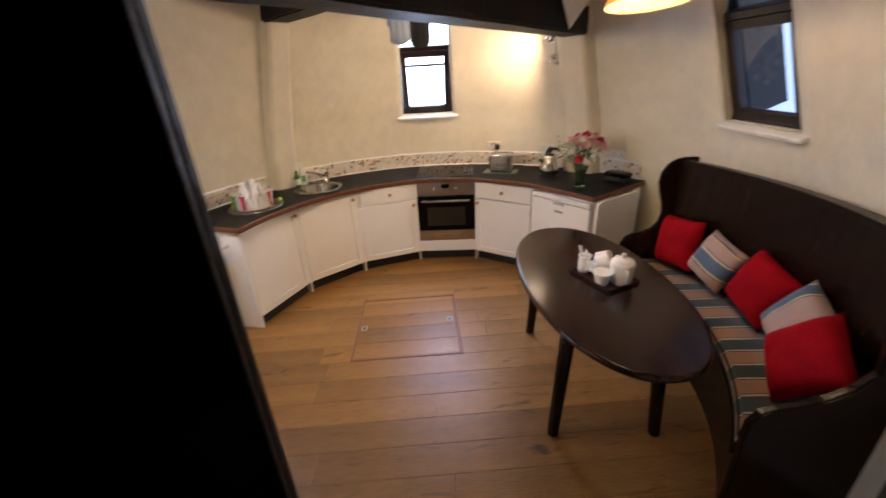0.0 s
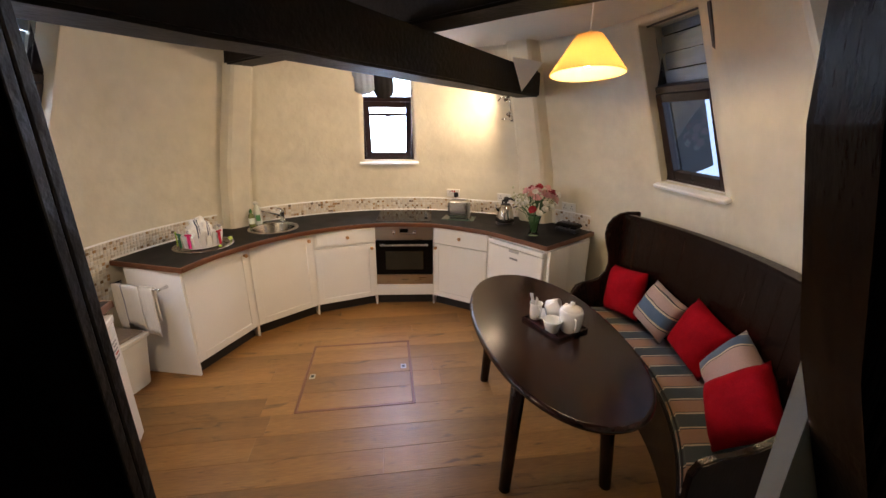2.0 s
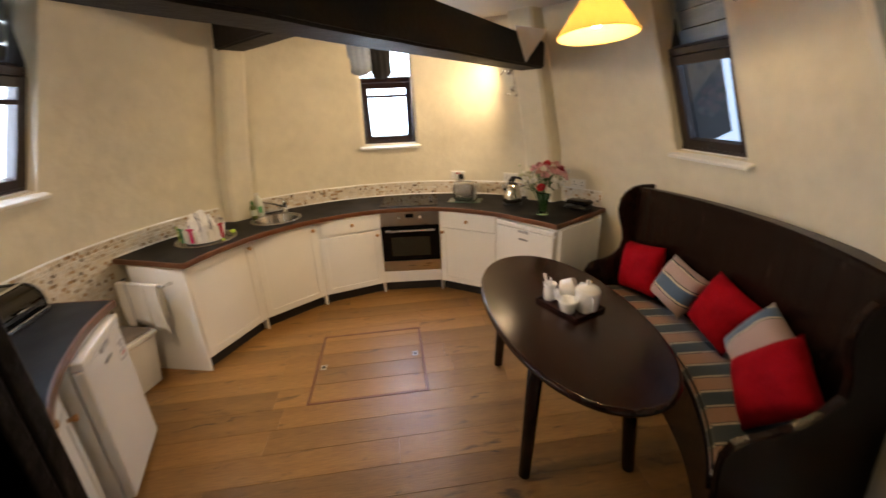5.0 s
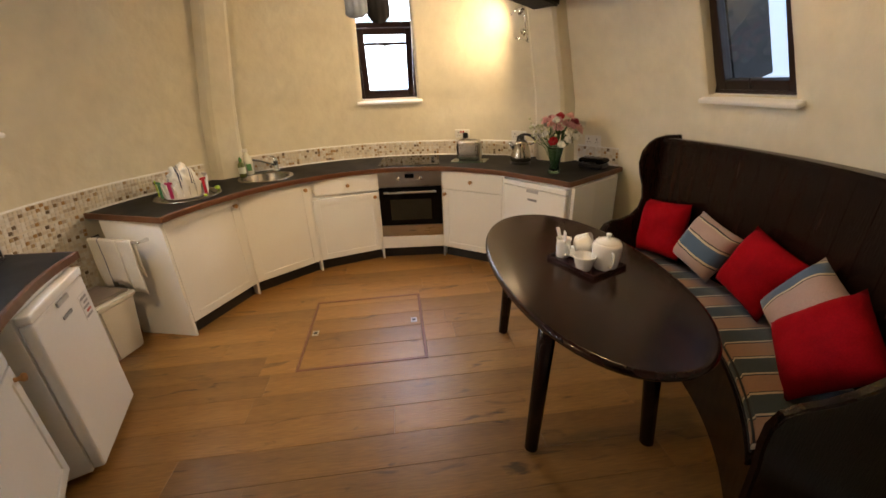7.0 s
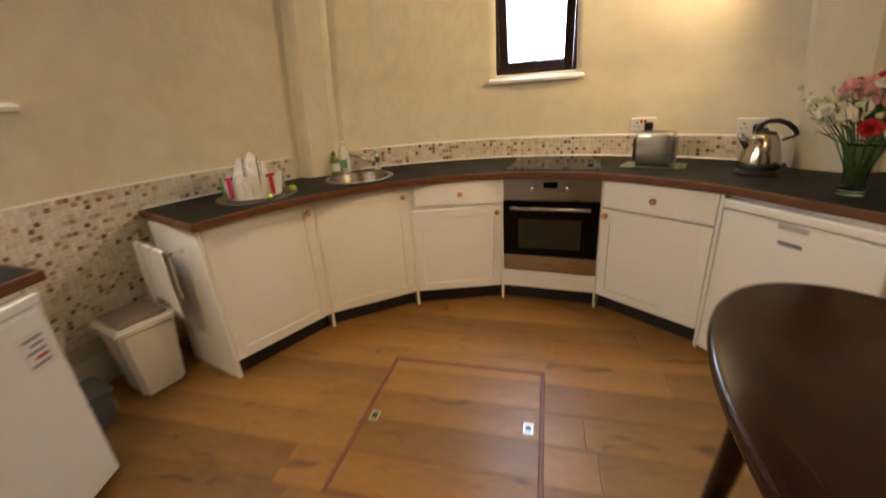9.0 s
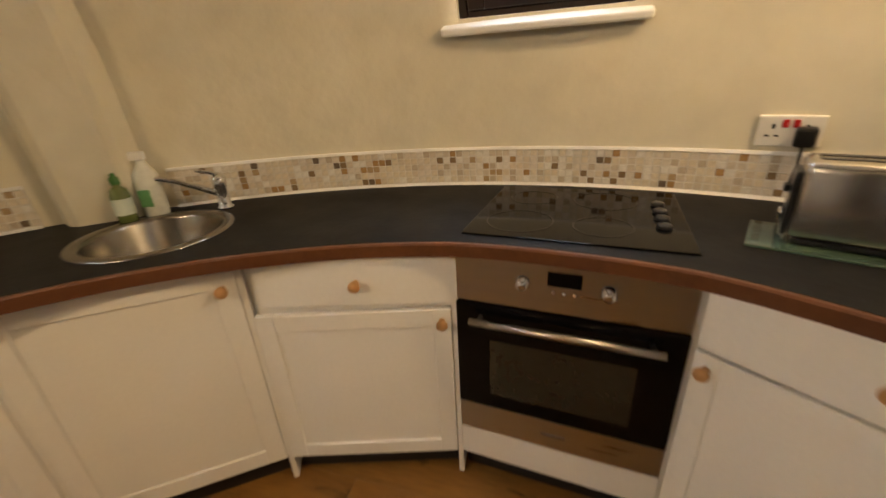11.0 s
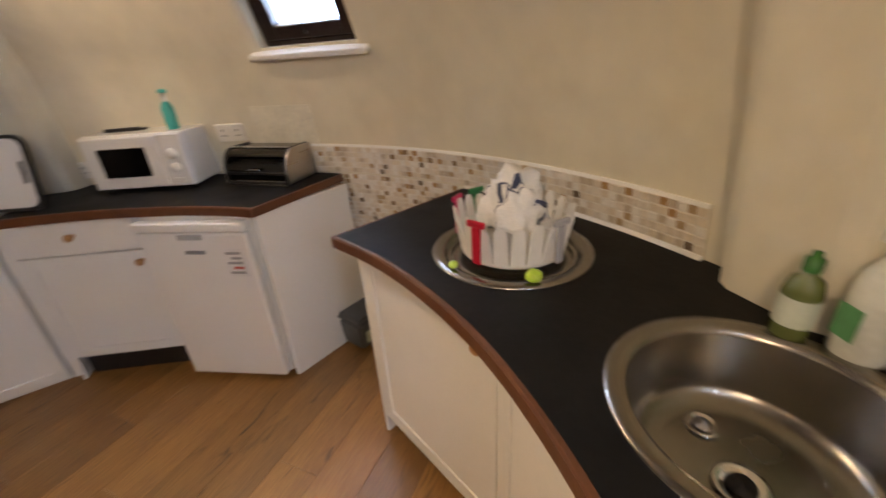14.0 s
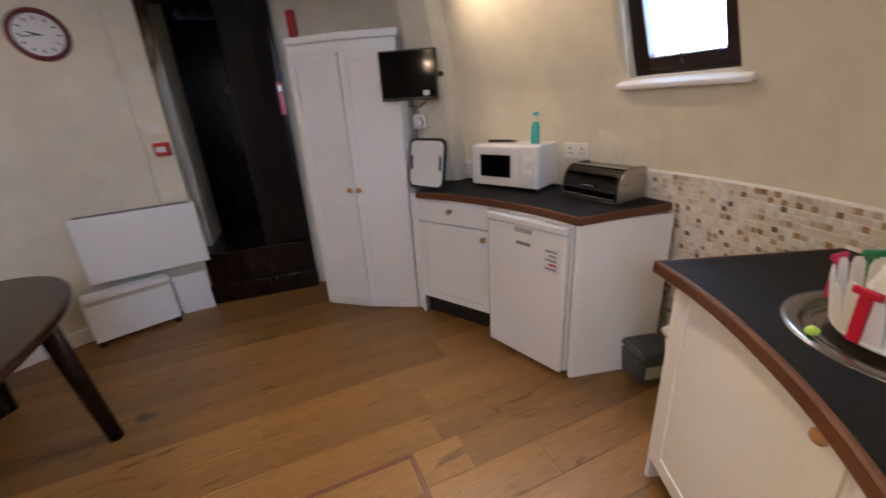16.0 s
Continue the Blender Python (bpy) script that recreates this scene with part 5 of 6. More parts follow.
spots = [(0, 0.00, -0.05, 0.33), (0, 0.06, -0.02, 0.34), (0, 0.10, 0.03, 0.33), (0, 0.03, 0.05, 0.36), (3, -0.03, -0.02, 0.35), (3, 0.13, -0.03, 0.31), (1, 0.05, -0.09, 0.30), (1, -0.08, -0.06, 0.30), (1, 0.04, -0.12, 0.27), (1, 0.09, -0.09, 0.28),
         (1, 0.15, 0.0, 0.28), (1, -0.04, 0.06, 0.34), (2, -0.04, -0.10, 0.26), (1, 0.00, -0.13, 0.245), (1, -0.10, -0.02, 0.28), (4, 0.13, 0.05, 0.35), (4, 0.00, 0.10, 0.37), (0, 0.15, 0.05, 0.32), (3, 0.10, 0.10, 0.34), (0, -0.01, 0.02, 0.375), (2, 0.05, 0.09, 0.385), (1, 0.17, 0.03, 0.34), (1, -0.13, -0.05, 0.31), (1, -0.12, 0.05, 0.33), (0, -0.06, 0.00, 0.37), (1, -0.02, -0.07, 0.38), (3, 0.08, 0.0, 0.39)]
for c, x, y, z in spots:
    x, y, z = x * 1.25 - 0.01, y * 1.25, 0.2 + (z - 0.2) * 1.22
    o = new("flower", blooms[c])
    o.parent = vase
    mm = look((0, 0, 0), (-x - 0.001, -y, -0.16), rng.uniform(0, 360))
    mm.translation = (x, y, z - 0.015)
    o.matrix_basis = mm @ Matrix.Scale(0.72 if c == 1 else 0.92, 4)
    part("stem", tube([(x * 0.12, y * 0.12, 0.03), (x * 0.3, y * 0.3, 0.18), (x, y, z - 0.015)], 0.0022, 6), STEM, o.parent)
bud = bmesh.new()
bmesh.ops.create_icosphere(bud, subdivisions=2, radius=0.011)
for v in bud.verts:
    v.co *= 1 + 0.3 * noise.noise(v.co * 150)
bo = link("bud", bud, mat("greenish white buds", (0.55, 0.58, 0.36), 0.7, scale=60), vase)
bud_me = bo.data
bpy.data.objects.remove(bo)
for k in range(44):
    x, y, z = -0.14 + rng.gauss(0, 0.045), -0.01 + rng.gauss(0, 0.06), 0.335 + rng.gauss(0, 0.035)
    o = new("bud", bud_me)
    o.parent = vase
    o.matrix_basis = pose(x, y, z) @ Matrix.Scale(rng.uniform(0.6, 1.25), 4)
    if k % 3 == 0:
        part("stem", tube([(x * 0.15, y * 0.15, 0.08), (x * 0.45, y * 0.45, 0.2), (x, y, z)], 0.0014, 5), STEM, vase)
for k in range(26):
    a = rng.uniform(0, 6.28)
    rr_, z = rng.uniform(0.04, 0.13), rng.uniform(0.17, 0.30)
    bm = bmesh.new()
    L, W_ = rng.uniform(0.06, 0.11), rng.uniform(0.008, 0.018)
    prev = None
    for i in range(6):
        u = i / 5
        hw = W_ * math.sin(math.pi * (0.08 + 0.88 * u))
        p = [bm.verts.new((u * L, sgn * hw, 0.03 * math.sin(u * 2.4) + (0.004 if sgn == 0 else 0))) for sgn in (-1, 0, 1)]
        if prev:
            bm.faces.new((prev[0], prev[1], p[1], p[0])); bm.faces.new((prev[1], prev[2], p[2], p[1]))
        prev = p
    part("leaf", bm, LEAF, vase, "", True, pose(rr_ * 0.5 * math.cos(a), rr_ * 0.5 * math.sin(a), z, 0, -rng.uniform(10, 60), math.degrees(a)))

grill = thing("health_grill", "small black glossy contact grill with oval lid", "grill", pose(1.555, -0.385, WT1, 0, 0, -50))
part("grill_base", box(-0.105, 0.105, -0.065, 0.065, 0.006, 0.04, 0.014, 3), BLACK, grill)
part("lid", box(-0.11, 0.11, -0.07, 0.07, 0.0405, 0.085, 0.028, 4), BLACKGLASS, grill, "glossy black domed lid", True)
part("handle", tube([(-0.05, -0.07, 0.05), (-0.05, -0.095, 0.052), (0.05, -0.095, 0.052), (0.05, -0.07, 0.05)], 0.007, 8), BLACK, grill, "", True)
for x in (-0.08, 0.08):
    part("foot", box(x - 0.01, x + 0.01, -0.05, 0.05, 0.0, 0.006), BLACK, grill)

# ---- on the short worktop ----
mw_ang = math.degrees(math.atan2(-0.52, -0.855))
mw = thing("microwave", "white countertop microwave oven with dark door window", "microwave", facing(-1.540, -2.505, WT1, mw_ang) )
part("case", box(-0.225, 0.225, 0.012, 0.285, 0.014, 0.262, 0.008, 2), GLOSSW, mw)
part("microwave_door", box(-0.223, 0.115, -0.014, 0.0115, 0.020, 0.256, 0.010, 2), GLOSSW, mw, "white door")
part("door_window", box(-0.155, 0.055, -0.0165, -0.0145, 0.075, 0.205, 0.003, 1), BLACKGLASS, mw, "dark window")
part("control_strip", box(0.118, 0.223, -0.012, 0.0115, 0.020, 0.256, 0.006, 2), GLOSSW, mw)
for z in (0.17, 0.105):
    part("dial", lathe([(0, 0), (0.024, 0), (0.023, 0.010), (0.018, 0.016), (0, 0.016)], 22), PLASTIC, mw, "white dial", True, pose(0.17, -0.012, z, 90, 0, 0))
part("open_button", box(0.14, 0.20, -0.018, -0.0122, 0.035, 0.060, 0.003, 1), PLASTIC, mw)
for x, y in ((-0.2, 0.03), (0.2, 0.03), (-0.2, 0.28), (0.2, 0.28)):
    part("foot", lathe([(0, 0), (0.014, 0), (0.016, 0.014), (0, 0.014)], 12), BLACK, mw, "", True, pose(x, y, 0))
top_m = mw.matrix_basis @ pose(0, 0, 0.2625)
rem = thing("kitchen_tool", "small black handled tool lying on the microwave", "tool", top_m @ pose(-0.10, 0.12, 0, 0, 0, 10))
part("grip", box(-0.075, 0.075, -0.013, 0.013, 0.0, 0.016, 0.006, 2), BLACK, rem)
part("tip", box(0.0755, 0.105, -0.018, 0.018, 0.002, 0.012, 0.004, 2), BLACK, rem)
TURQ = mat("turquoise plastic", (0.06, 0.48, 0.46), 0.3, bump=0)
lighter = thing("spray_bottle", "slim turquoise spray bottle standing on the microwave", "bottle", top_m @ pose(0.15, 0.10, 0))
part("bottle_body", lathe([(0, 0), (0.024, 0), (0.026, 0.005), (0.026, 0.09), (0.016, 0.115), (0.012, 0.12), (0, 0.12)], 20), TURQ, lighter, "", True)
part("neck", lathe([(0.011, 0.1205), (0.010, 0.155), (0, 0.155)], 16), PLASTIC, lighter, "", True)
part("cap", lathe([(0.018, 0.156), (0.019, 0.165), (0.014, 0.172), (0, 0.173)], 18), TURQ, lighter, "", True)

bb = thing("bread_bin", "chrome roll-top bread bin", "bread bin", facing(-1.785, -2.035, WT1, 180 + 12))
NS = 12
prof = [(0.0, 0.008), (0.0, 0.06)] + [(0.07 - 0.07 * math.cos(radians(90 * i / NS)), 0.06 + 0.10 * math.sin(radians(90 * i / NS))) for i in range(NS + 1)] + [(0.19, 0.16), (0.19, 0.008)]
bm = bmesh.new()
la = [bm.verts.new((-0.165, y, z)) for y, z in prof]
lb = [bm.verts.new((0.165, y, z)) for y, z in prof]
for i in range(len(prof)):
    j = (i + 1) % len(prof)
    bm.faces.new((la[i], la[j], lb[j], lb[i]))
bm.faces.new(la); bm.faces.new(lb[::-1])
part("bin_body", bm, mat("dark mirror chrome", (0.06, 0.058, 0.056), 0.06, 1.0, var=0.05, bump=0), bb, "polished chrome body")
for sx in (-1, 1):
    bm = bmesh.new()
    o0, o1 = sx * 0.166, sx * 0.178
    pa = [bm.verts.new((o0, y + (y - 0.09) * 0.03, z + 0.004)) for y, z in prof]
    pb = [bm.verts.new((o1, y + (y - 0.09) * 0.03, z + 0.004)) for y, z in prof]
    for i in range(len(prof)):
        j = (i + 1) % len(prof)
        bm.faces.new((pa[i], pa[j], pb[j], pb[i]))
    bm.faces.new(pa); bm.faces.new(pb[::-1])
    part("end_cap", bm, STEEL, bb, "steel end cap")
part("handle", tube([(-0.03, 0.0, 0.075), (-0.03, -0.014, 0.078), (0.03, -0.014, 0.078), (0.03, 0.0, 0.075)], 0.004, 8), CHROME, bb, "", True)
part("front_rail", box(-0.165, 0.165, -0.006, 0.0, 0.010, 0.026, 0.003, 2), CHROME, bb, "chrome lower rail")
part("top_rail", box(-0.165, 0.165, 0.062, 0.082, 0.1605, 0.167, 0.003, 2), CHROME, bb, "chrome upper rail")
part("roll_lip", box(-0.158, 0.158, -0.005, 0.001, 0.052, 0.064, 0.002, 1), BLACK, bb, "black lip of the roll front")
for sx in (-1, 1):
    part("gasket", tube([(sx * 0.1655, -0.003, 0.012), (sx * 0.1655, -0.003, 0.06)] + [(sx * 0.1655, 0.068 - 0.071 * math.cos(radians(15 * i)), 0.06 + 0.103 * math.sin(radians(15 * i))) for i in range(1, 7)] + [(sx * 0.1655, 0.19, 0.163)], 0.005, 8), BLACK, bb, "black edging", True)
part("base_strip", box(-0.175, 0.175, -0.006, 0.19, 0.0, 0.0078, 0.002, 1), BLACK, bb)
# light thrown on the plaster by the bread bin, put in as a pale plate
bin_glint = link("wall_notice", box(-0.165, 0.165, -0.002, 0.0, -0.09, 0.09, 0.001, 1), mat("reflected light cream", (0.82, 0.78, 0.65), 0.6, scale=8), m=on_wall(-165.4, 1.15, 0.006))
tagged(bin_glint, "pale patch of light reflected by the bread bin, as a thin plate on the wall", "notice")

lap = thing("lap_tray", "white tray with black rim and handles, standing upright", "tray", pose(-1.128, -2.782, WT1, 0, 0, 122) @ pose(0, 0, 0, -10, 0, 0))
bm = bmesh.new()
outl = []
for cx, cz, a0 in ((0.105, 0.27, 0), (-0.105, 0.27, 90), (-0.105, 0.05, 180), (0.105, 0.05, 270)):
    for i in range(6):
        t = radians(a0 + 18 * i)
        outl.append((cx + 0.045 * math.cos(t), cz + 0.045 * math.sin(t)))
for y0, y1, nm, mt, sc_ in ((-0.006, 0.006, "rim", BLACK, 1.0), (-0.0095, -0.0065, "panel", GLOSSW, 0.90)):
    bm = bmesh.new()
    fa = [bm.verts.new((x * sc_, y0, 0.16 + (z - 0.16) * sc_)) for x, z in outl]
    fb = [bm.verts.new((x * sc_, y1, 0.16 + (z - 0.16) * sc_)) for x, z in outl]
    bm.faces.new(fa); bm.faces.new(fb[::-1])
    for i in range(len(outl)):
        bm.faces.new((fa[i], fa[(i + 1) % len(outl)], fb[(i + 1) % len(outl)], fb[i]))
    part(nm, bm, mt, lap)
for sx in (-1, 1):
    part("handle", box(sx * 0.118 - 0.008, sx * 0.118 + 0.008, -0.016, -0.0098, 0.12, 0.21, 0.004, 2), BLACK, lap, "black grip")

tv = thing("wall_television", "small black flat television on a wall bracket", "television", facing(-1.055, -2.780, 1.575, -118))
part("screen_case", box(-0.155, 0.185, 0.0, 0.035, -0.135, 0.135, 0.006, 2), BLACK, tv)
part("screen", box(-0.145, 0.175, -0.003, -0.0005, -0.118, 0.125), BLACKGLASS, tv, "glossy dark screen")
part("energy_label", box(0.10, 0.135, -0.0045, -0.0032, -0.112, -0.085), mat("white sticker", (0.8, 0.8, 0.8), 0.5), tv, "small white sticker")
part("bracket", tube([(0.12, 0.034, 0.0), (0.20, 0.06, 0.0), tv.matrix_basis.inverted() @ P(wall_r(-131, 1.6) - 0.08, -131, 1.6)], 0.014, 10), BLACK, tv, "black wall bracket")
part("cable", tube([(0.02, 0.02, -0.136), (0.0, 0.03, -0.165), (0.06, 0.04, -0.175), (0.10, 0.08, -0.14)], 0.004, 8), BLACK, tv, "black cable", True)
wb = thing("switch_box", "white surface switch box with a round knob", "switch", facing(-1.170, -2.980, 1.31, -127))
part("box", box(-0.045, 0.045, 0.0, 0.05, -0.045, 0.045, 0.006, 2), PLASTIC, wb)
part("knob", lathe([(0, 0), (0.03, 0), (0.028, 0.02), (0, 0.022)], 20), PLASTIC, wb, "", True, pose(0.0, -0.0005, 0.0, 90, 0, 0))

# ---- lamps ----
SHADE.use_nodes = True
nt = SHADE.node_tree
sb = nt.nodes["Principled BSDF"]
sb.inputs["Base Color"].default_value = (0.85, 0.62, 0.24, 1)
sb.inputs["Roughness"].default_value = 0.8
trl = nt.nodes.new("ShaderNodeBsdfTranslucent")
trl.inputs[0].default_value = (1.0, 0.78, 0.40, 1)
mxs = nt.nodes.new("ShaderNodeMixShader")
mxs.inputs[0].default_value = 0.6
nt.links.new(sb.outputs[0], mxs.inputs[1])
nt.links.new(trl.outputs[0], mxs.inputs[2])
nt.links.new(mxs.outputs[0], nt.nodes["Material Output"].inputs[0])
wv = nt.nodes.new("ShaderNodeTexNoise")
wv.inputs["Scale"].default_value = 150
bpn = nt.nodes.new("ShaderNodeBump")
bpn.inputs["Strength"].default_value = 0.2
nt.links.new(wv.outputs[0], bpn.inputs["Height"])
nt.links.new(bpn.outputs[0], sb.inputs["Normal"])
pend = thing("pendant_lamp", "yellow cloth coolie pendant lampshade glowing over the table", "pendant lamp", pose(1.02, -1.80, 2.10))
part("shade", lathe([(0.178, 0.0), (0.179, 0.006), (0.063, 0.175), (0.061, 0.175), (0.175, 0.006), (0.175, 0.0)], 48, closed=True), [SHADE], pend, "yellow cloth shade", True, pose(0, 0, 0.17, -6) @ pose(0, 0, -0.17))
bm = lathe([(0.058, 0.169), (0.061, 0.169), (0.061, 0.173), (0.058, 0.173)], 32, closed=True)
for k in range(3):
    t = radians(120 * k)
    tube([(0.02 * math.cos(t), 0.02 * math.sin(t), 0.16), (0.060 * math.cos(t), 0.060 * math.sin(t), 0.171)], 0.0015, 6, bm)
part("shade_ring", bm, STEEL, pend, m=pose(0, 0, 0.17, -6) @ pose(0, 0, -0.17))
part("bulb_holder", lathe([(0, 0.10), (0.018, 0.10), (0.020, 0.15), (0.012, 0.19), (0, 0.2)], 18), PLASTIC, pend, "", True)
part("bulb", lathe([(0, 0.035), (0.018, 0.04), (0.027, 0.06), (0.022, 0.085), (0.012, 0.0995), (0, 0.0995)], 20), emit_mat("warm bulb", (1.0, 0.72, 0.4), 30), pend, "glowing bulb", True)
part("flex", tube([(0, 0, 0.2), (0, 0, 0.395)], 0.003, 8), PLASTIC, pend, "white flex", True)
part("ceiling_rose", lathe([(0, 0.398), (0.03, 0.392), (0.045, 0.38), (0.046, 0.398)], 24), PLASTIC, pend, "", True)

upl = thing("uplighter", "white faceted plaster uplighter fixed to the beam", "wall lamp")
tip, e0 = Vector((0.885, -0.705, 2.10)), Vector((0.531, 0.847, 0))
nrm = Vector((0.847, -0.531, 0))
base = Vector((0.970, -0.700, 0))
tl, tr_, fr_pt = base - e0 * 0.29 + Vector((0, 0, 2.30)), base + e0 * 0.10 + Vector((0, 0, 2.30)), base - e0 * 0.06 + nrm * 0.15 + Vector((0, 0, 2.285))
lo = base - e0 * 0.09 + Vector((0, 0, 2.09)) + nrm * 0.012
bm = bmesh.new()
vs = [bm.verts.new(p + nrm * 0.008) for p in (tl, tr_, fr_pt, lo)]
bm.faces.new((vs[0], vs[2], vs[3])); bm.faces.new((vs[2], vs[1], vs[3])); bm.faces.new((vs[0], vs[3], vs[1])); bm.faces.new((vs[0], vs[1], vs[2]))
part("shade", bm, WHITE, upl, "white angular shade")

spotbar = thing("spot_lamp", "chrome double spotlight bar on the corner post, switched on", "spotlight")
SPOTGLOW = emit_mat("lit spot face", (1.0, 0.75, 0.45), 25)
pA, pB = P(wall_r(53, 2.15) - 0.05, 54.6, 2.13), P(wall_r(53, 1.85) - 0.05, 54.4, 1.88)
part("bar", tube([pA, pB], 0.009, 10), CHROME, spotbar, "chrome bar", True)
for q, aim in zip(SPOTS_AT, SPOTS_TO):
    q = Vector(q)
    near = pA if q.z > 2 else pB
    part("arm", tube([near, (near + q) / 2 + Vector((0, 0, 0.015)), q], 0.006, 8), CHROME, spotbar, "", True)
    m = look(q, aim) @ pose(0, 0, 0.06)
    hd = part("spot_head", lathe([(0, 0.05), (0.012, 0.05), (0.022, 0.035), (0.030, 0.0), (0.027, 0.0), (0.019, 0.03), (0, 0.036)], 24), CHROME, spotbar, "chrome bell head", True, m)
    part("lit_face", lathe([(0, 0.012), (0.020, 0.012), (0.018, 0.02), (0, 0.026)], 20), SPOTGLOW, hd, "glowing lamp face", True)

# unseen fixture, added to carry the wall-glow lamp and the fill lamp
unseen_bar = thing("spot_lamp", "unseen chrome double spotlight bar added near the television, one head as fill", "spotlight")
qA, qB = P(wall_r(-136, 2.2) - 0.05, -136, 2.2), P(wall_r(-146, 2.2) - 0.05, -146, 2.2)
part("bar", tube([qA, qB], 0.009, 10), CHROME, unseen_bar, "chrome bar", True)
for q, aim, power in UNSEEN_SPOTS:
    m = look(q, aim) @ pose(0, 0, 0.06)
    part("arm", tube([(qA + qB) / 2, m @ Vector((0, 0, 0.045))], 0.006, 8), CHROME, unseen_bar, "", True)
    hd = part("spot_head", lathe([(0, 0.05), (0.012, 0.05), (0.022, 0.035), (0.030, 0.0), (0.027, 0.0), (0.019, 0.03), (0, 0.036)], 24), CHROME, unseen_bar, "chrome bell head", True, m)
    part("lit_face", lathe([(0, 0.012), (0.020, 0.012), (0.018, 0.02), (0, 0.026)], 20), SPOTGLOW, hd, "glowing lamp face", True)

# ---- wall by the door: clock, call point, heaters ----
red_box = thing("wall_box", "small dark red metal box fixed high on the wall", "wall box", on_wall(-41.4, 2.06, 0.0))
part("case", box(-0.06, 0.06, -0.115, 0.0, -0.10, 0.10, 0.004, 2), mat("dark red enamel", (0.06, 0.004, 0.008), 0.4, bump=0.02), red_box, "dark red enamelled case")
part("lid", box(-0.062, 0.062, -0.119, -0.1155, -0.095, 0.095, 0.001, 1), mat("dark red lid", (0.045, 0.003, 0.006), 0.35, bump=0.02), red_box)

wall_clock = thing("wall_clock", "round white wall clock with dark red rim", "clock", on_wall(-66.0, 1.92, 0.0))
REDRIM = mat("dark red rim", (0.13, 0.006, 0.012), 0.3, bump=0)
part("rim", lathe([(0.112, 0.0), (0.138, 0.0), (0.142, 0.015), (0.135, 0.035), (0.122, 0.040), (0.115, 0.030), (0.112, 0.02)], 48, closed=True), REDRIM, wall_clock, "dark red rim", True, pose(0, 0.012, 0, 90, 0, 0))
part("dial", lathe([(0, 0.018), (0.113, 0.018), (0.113, 0.012), (0, 0.012)], 40), GLOSSW, wall_clock, "white dial", False, pose(0, 0.012, 0, 90, 0, 0))
for k in range(12):
    t = radians(30 * k)
    part("hour_mark", box(-0.004, 0.004, -0.008, -0.0065, 0.078, 0.098), BLACK, wall_clock, m=pose(0, 0, 0, 0, math.degrees(t), 0))
part("hour_hand", box(-0.004, 0.004, -0.0105, -0.009, -0.012, 0.055), BLACK, wall_clock, m=pose(0, 0, 0, 0, -75, 0))
part("minute_hand", box(-0.003, 0.003, -0.0125, -0.011, -0.015, 0.082), BLACK, wall_clock, m=pose(0, 0, 0, 0, -100, 0))
fire = thing("fire_call_point", "red fire alarm call point with white glass", "fire alarm", pose(0.505, -3.680, 1.225, 0, 0, 180))
REDP = mat("signal red plastic", (0.5, 0.012, 0.015), 0.35, bump=0)
part("box", box(-0.045, 0.045, -0.045, 0.01, -0.045, 0.045, 0.006, 2), REDP, fire)
part("glass", box(-0.030, 0.030, -0.048, -0.0455, -0.018, 0.018, 0.002, 1), GLOSSW, fire, "white glass")
sign = link("wall_notice", box(-0.045, 0.045, -0.004, 0.01, -0.03, 0.03, 0.001, 1), PLASTIC, m=pose(0.520, -3.680, 1.355, 0, 0, 180))
tagged(sign, "small pale notice above the fire call point", "notice")


def heater(label, m, w, h, d, grille=True):
    ob = thing("panel_heater", label, "heater", m, "electric heaters")
    part("case", box(-w / 2, w / 2, -d, 0.0, 0.0, h, 0.010, 3), WHITE, ob)
    if grille:
        part("grille", box(-w / 2 + 0.03, w / 2 - 0.03, -d + 0.012, -0.012, h + 0.0005, h + 0.006, 0.002, 1), mat("grey grille", (0.25, 0.24, 0.23), 0.5), ob, "grey outlet grille")
        for k in range(8):
            x = -w / 2 + 0.06 + (w - 0.12) * k / 7
            part("slat", box(x - 0.003, x + 0.003, -d + 0.010, -0.010, h + 0.0065, h + 0.009), BLACK, ob)
    return ob


hp0, hp1 = Vector((0.400, -3.655, 0)), Vector((1.100, -3.475, 0))
hd_ = (hp1 - hp0)
hm = pose((hp0.x + hp1.x) / 2, (hp0.y + hp1.y) / 2, 0.40, 0, 0, math.degrees(math.atan2(hd_.y, hd_.x)) + 180)
heater("cream wall-mounted electric panel heater with grey top grille", hm, 0.71, 0.45, 0.075)
low = heater("low cream portable heater standing on the floor", pose(0.918, -3.472, 0.03, 0, 0, 205), 0.50, 0.33, 0.11, False)
for x in (-0.22, 0.22):
    part("foot", box(x - 0.02, x + 0.02, -0.13, 0.02, -0.03, -0.001, 0.003, 1), BLACK, low, "black foot")
part("vent_strip", box(-0.24, 0.24, -0.1125, -0.1105, 0.27, 0.30, 0.001, 1), mat("beige strip", (0.55, 0.5, 0.4), 0.5), low)
pad = link("folded_board", box(-0.11, 0.11, -0.012, 0.012, 0.0, 0.33, 0.004, 1), GLOSSW, m=pose(0.555, -3.60, 0, 0, 0, 190) @ pose(0, 0, 0, 8, 0, 0))
tagged(pad, "white printed board leaning by the heater", "board")
part("print", box(-0.04, 0.04, 0.0125, 0.0135, 0.10, 0.20), mat("pale blue print", (0.5, 0.58, 0.68), 0.6), pad)

rs = thing("fire_notice", "narrow red wall sign beside the tall cupboard", "sign", pose(-0.331, -3.655, 1.40))
part("plate", box(-0.020, 0.018, -0.004, 0.004, 0.0, 0.22, 0.001, 1), REDP, rs)
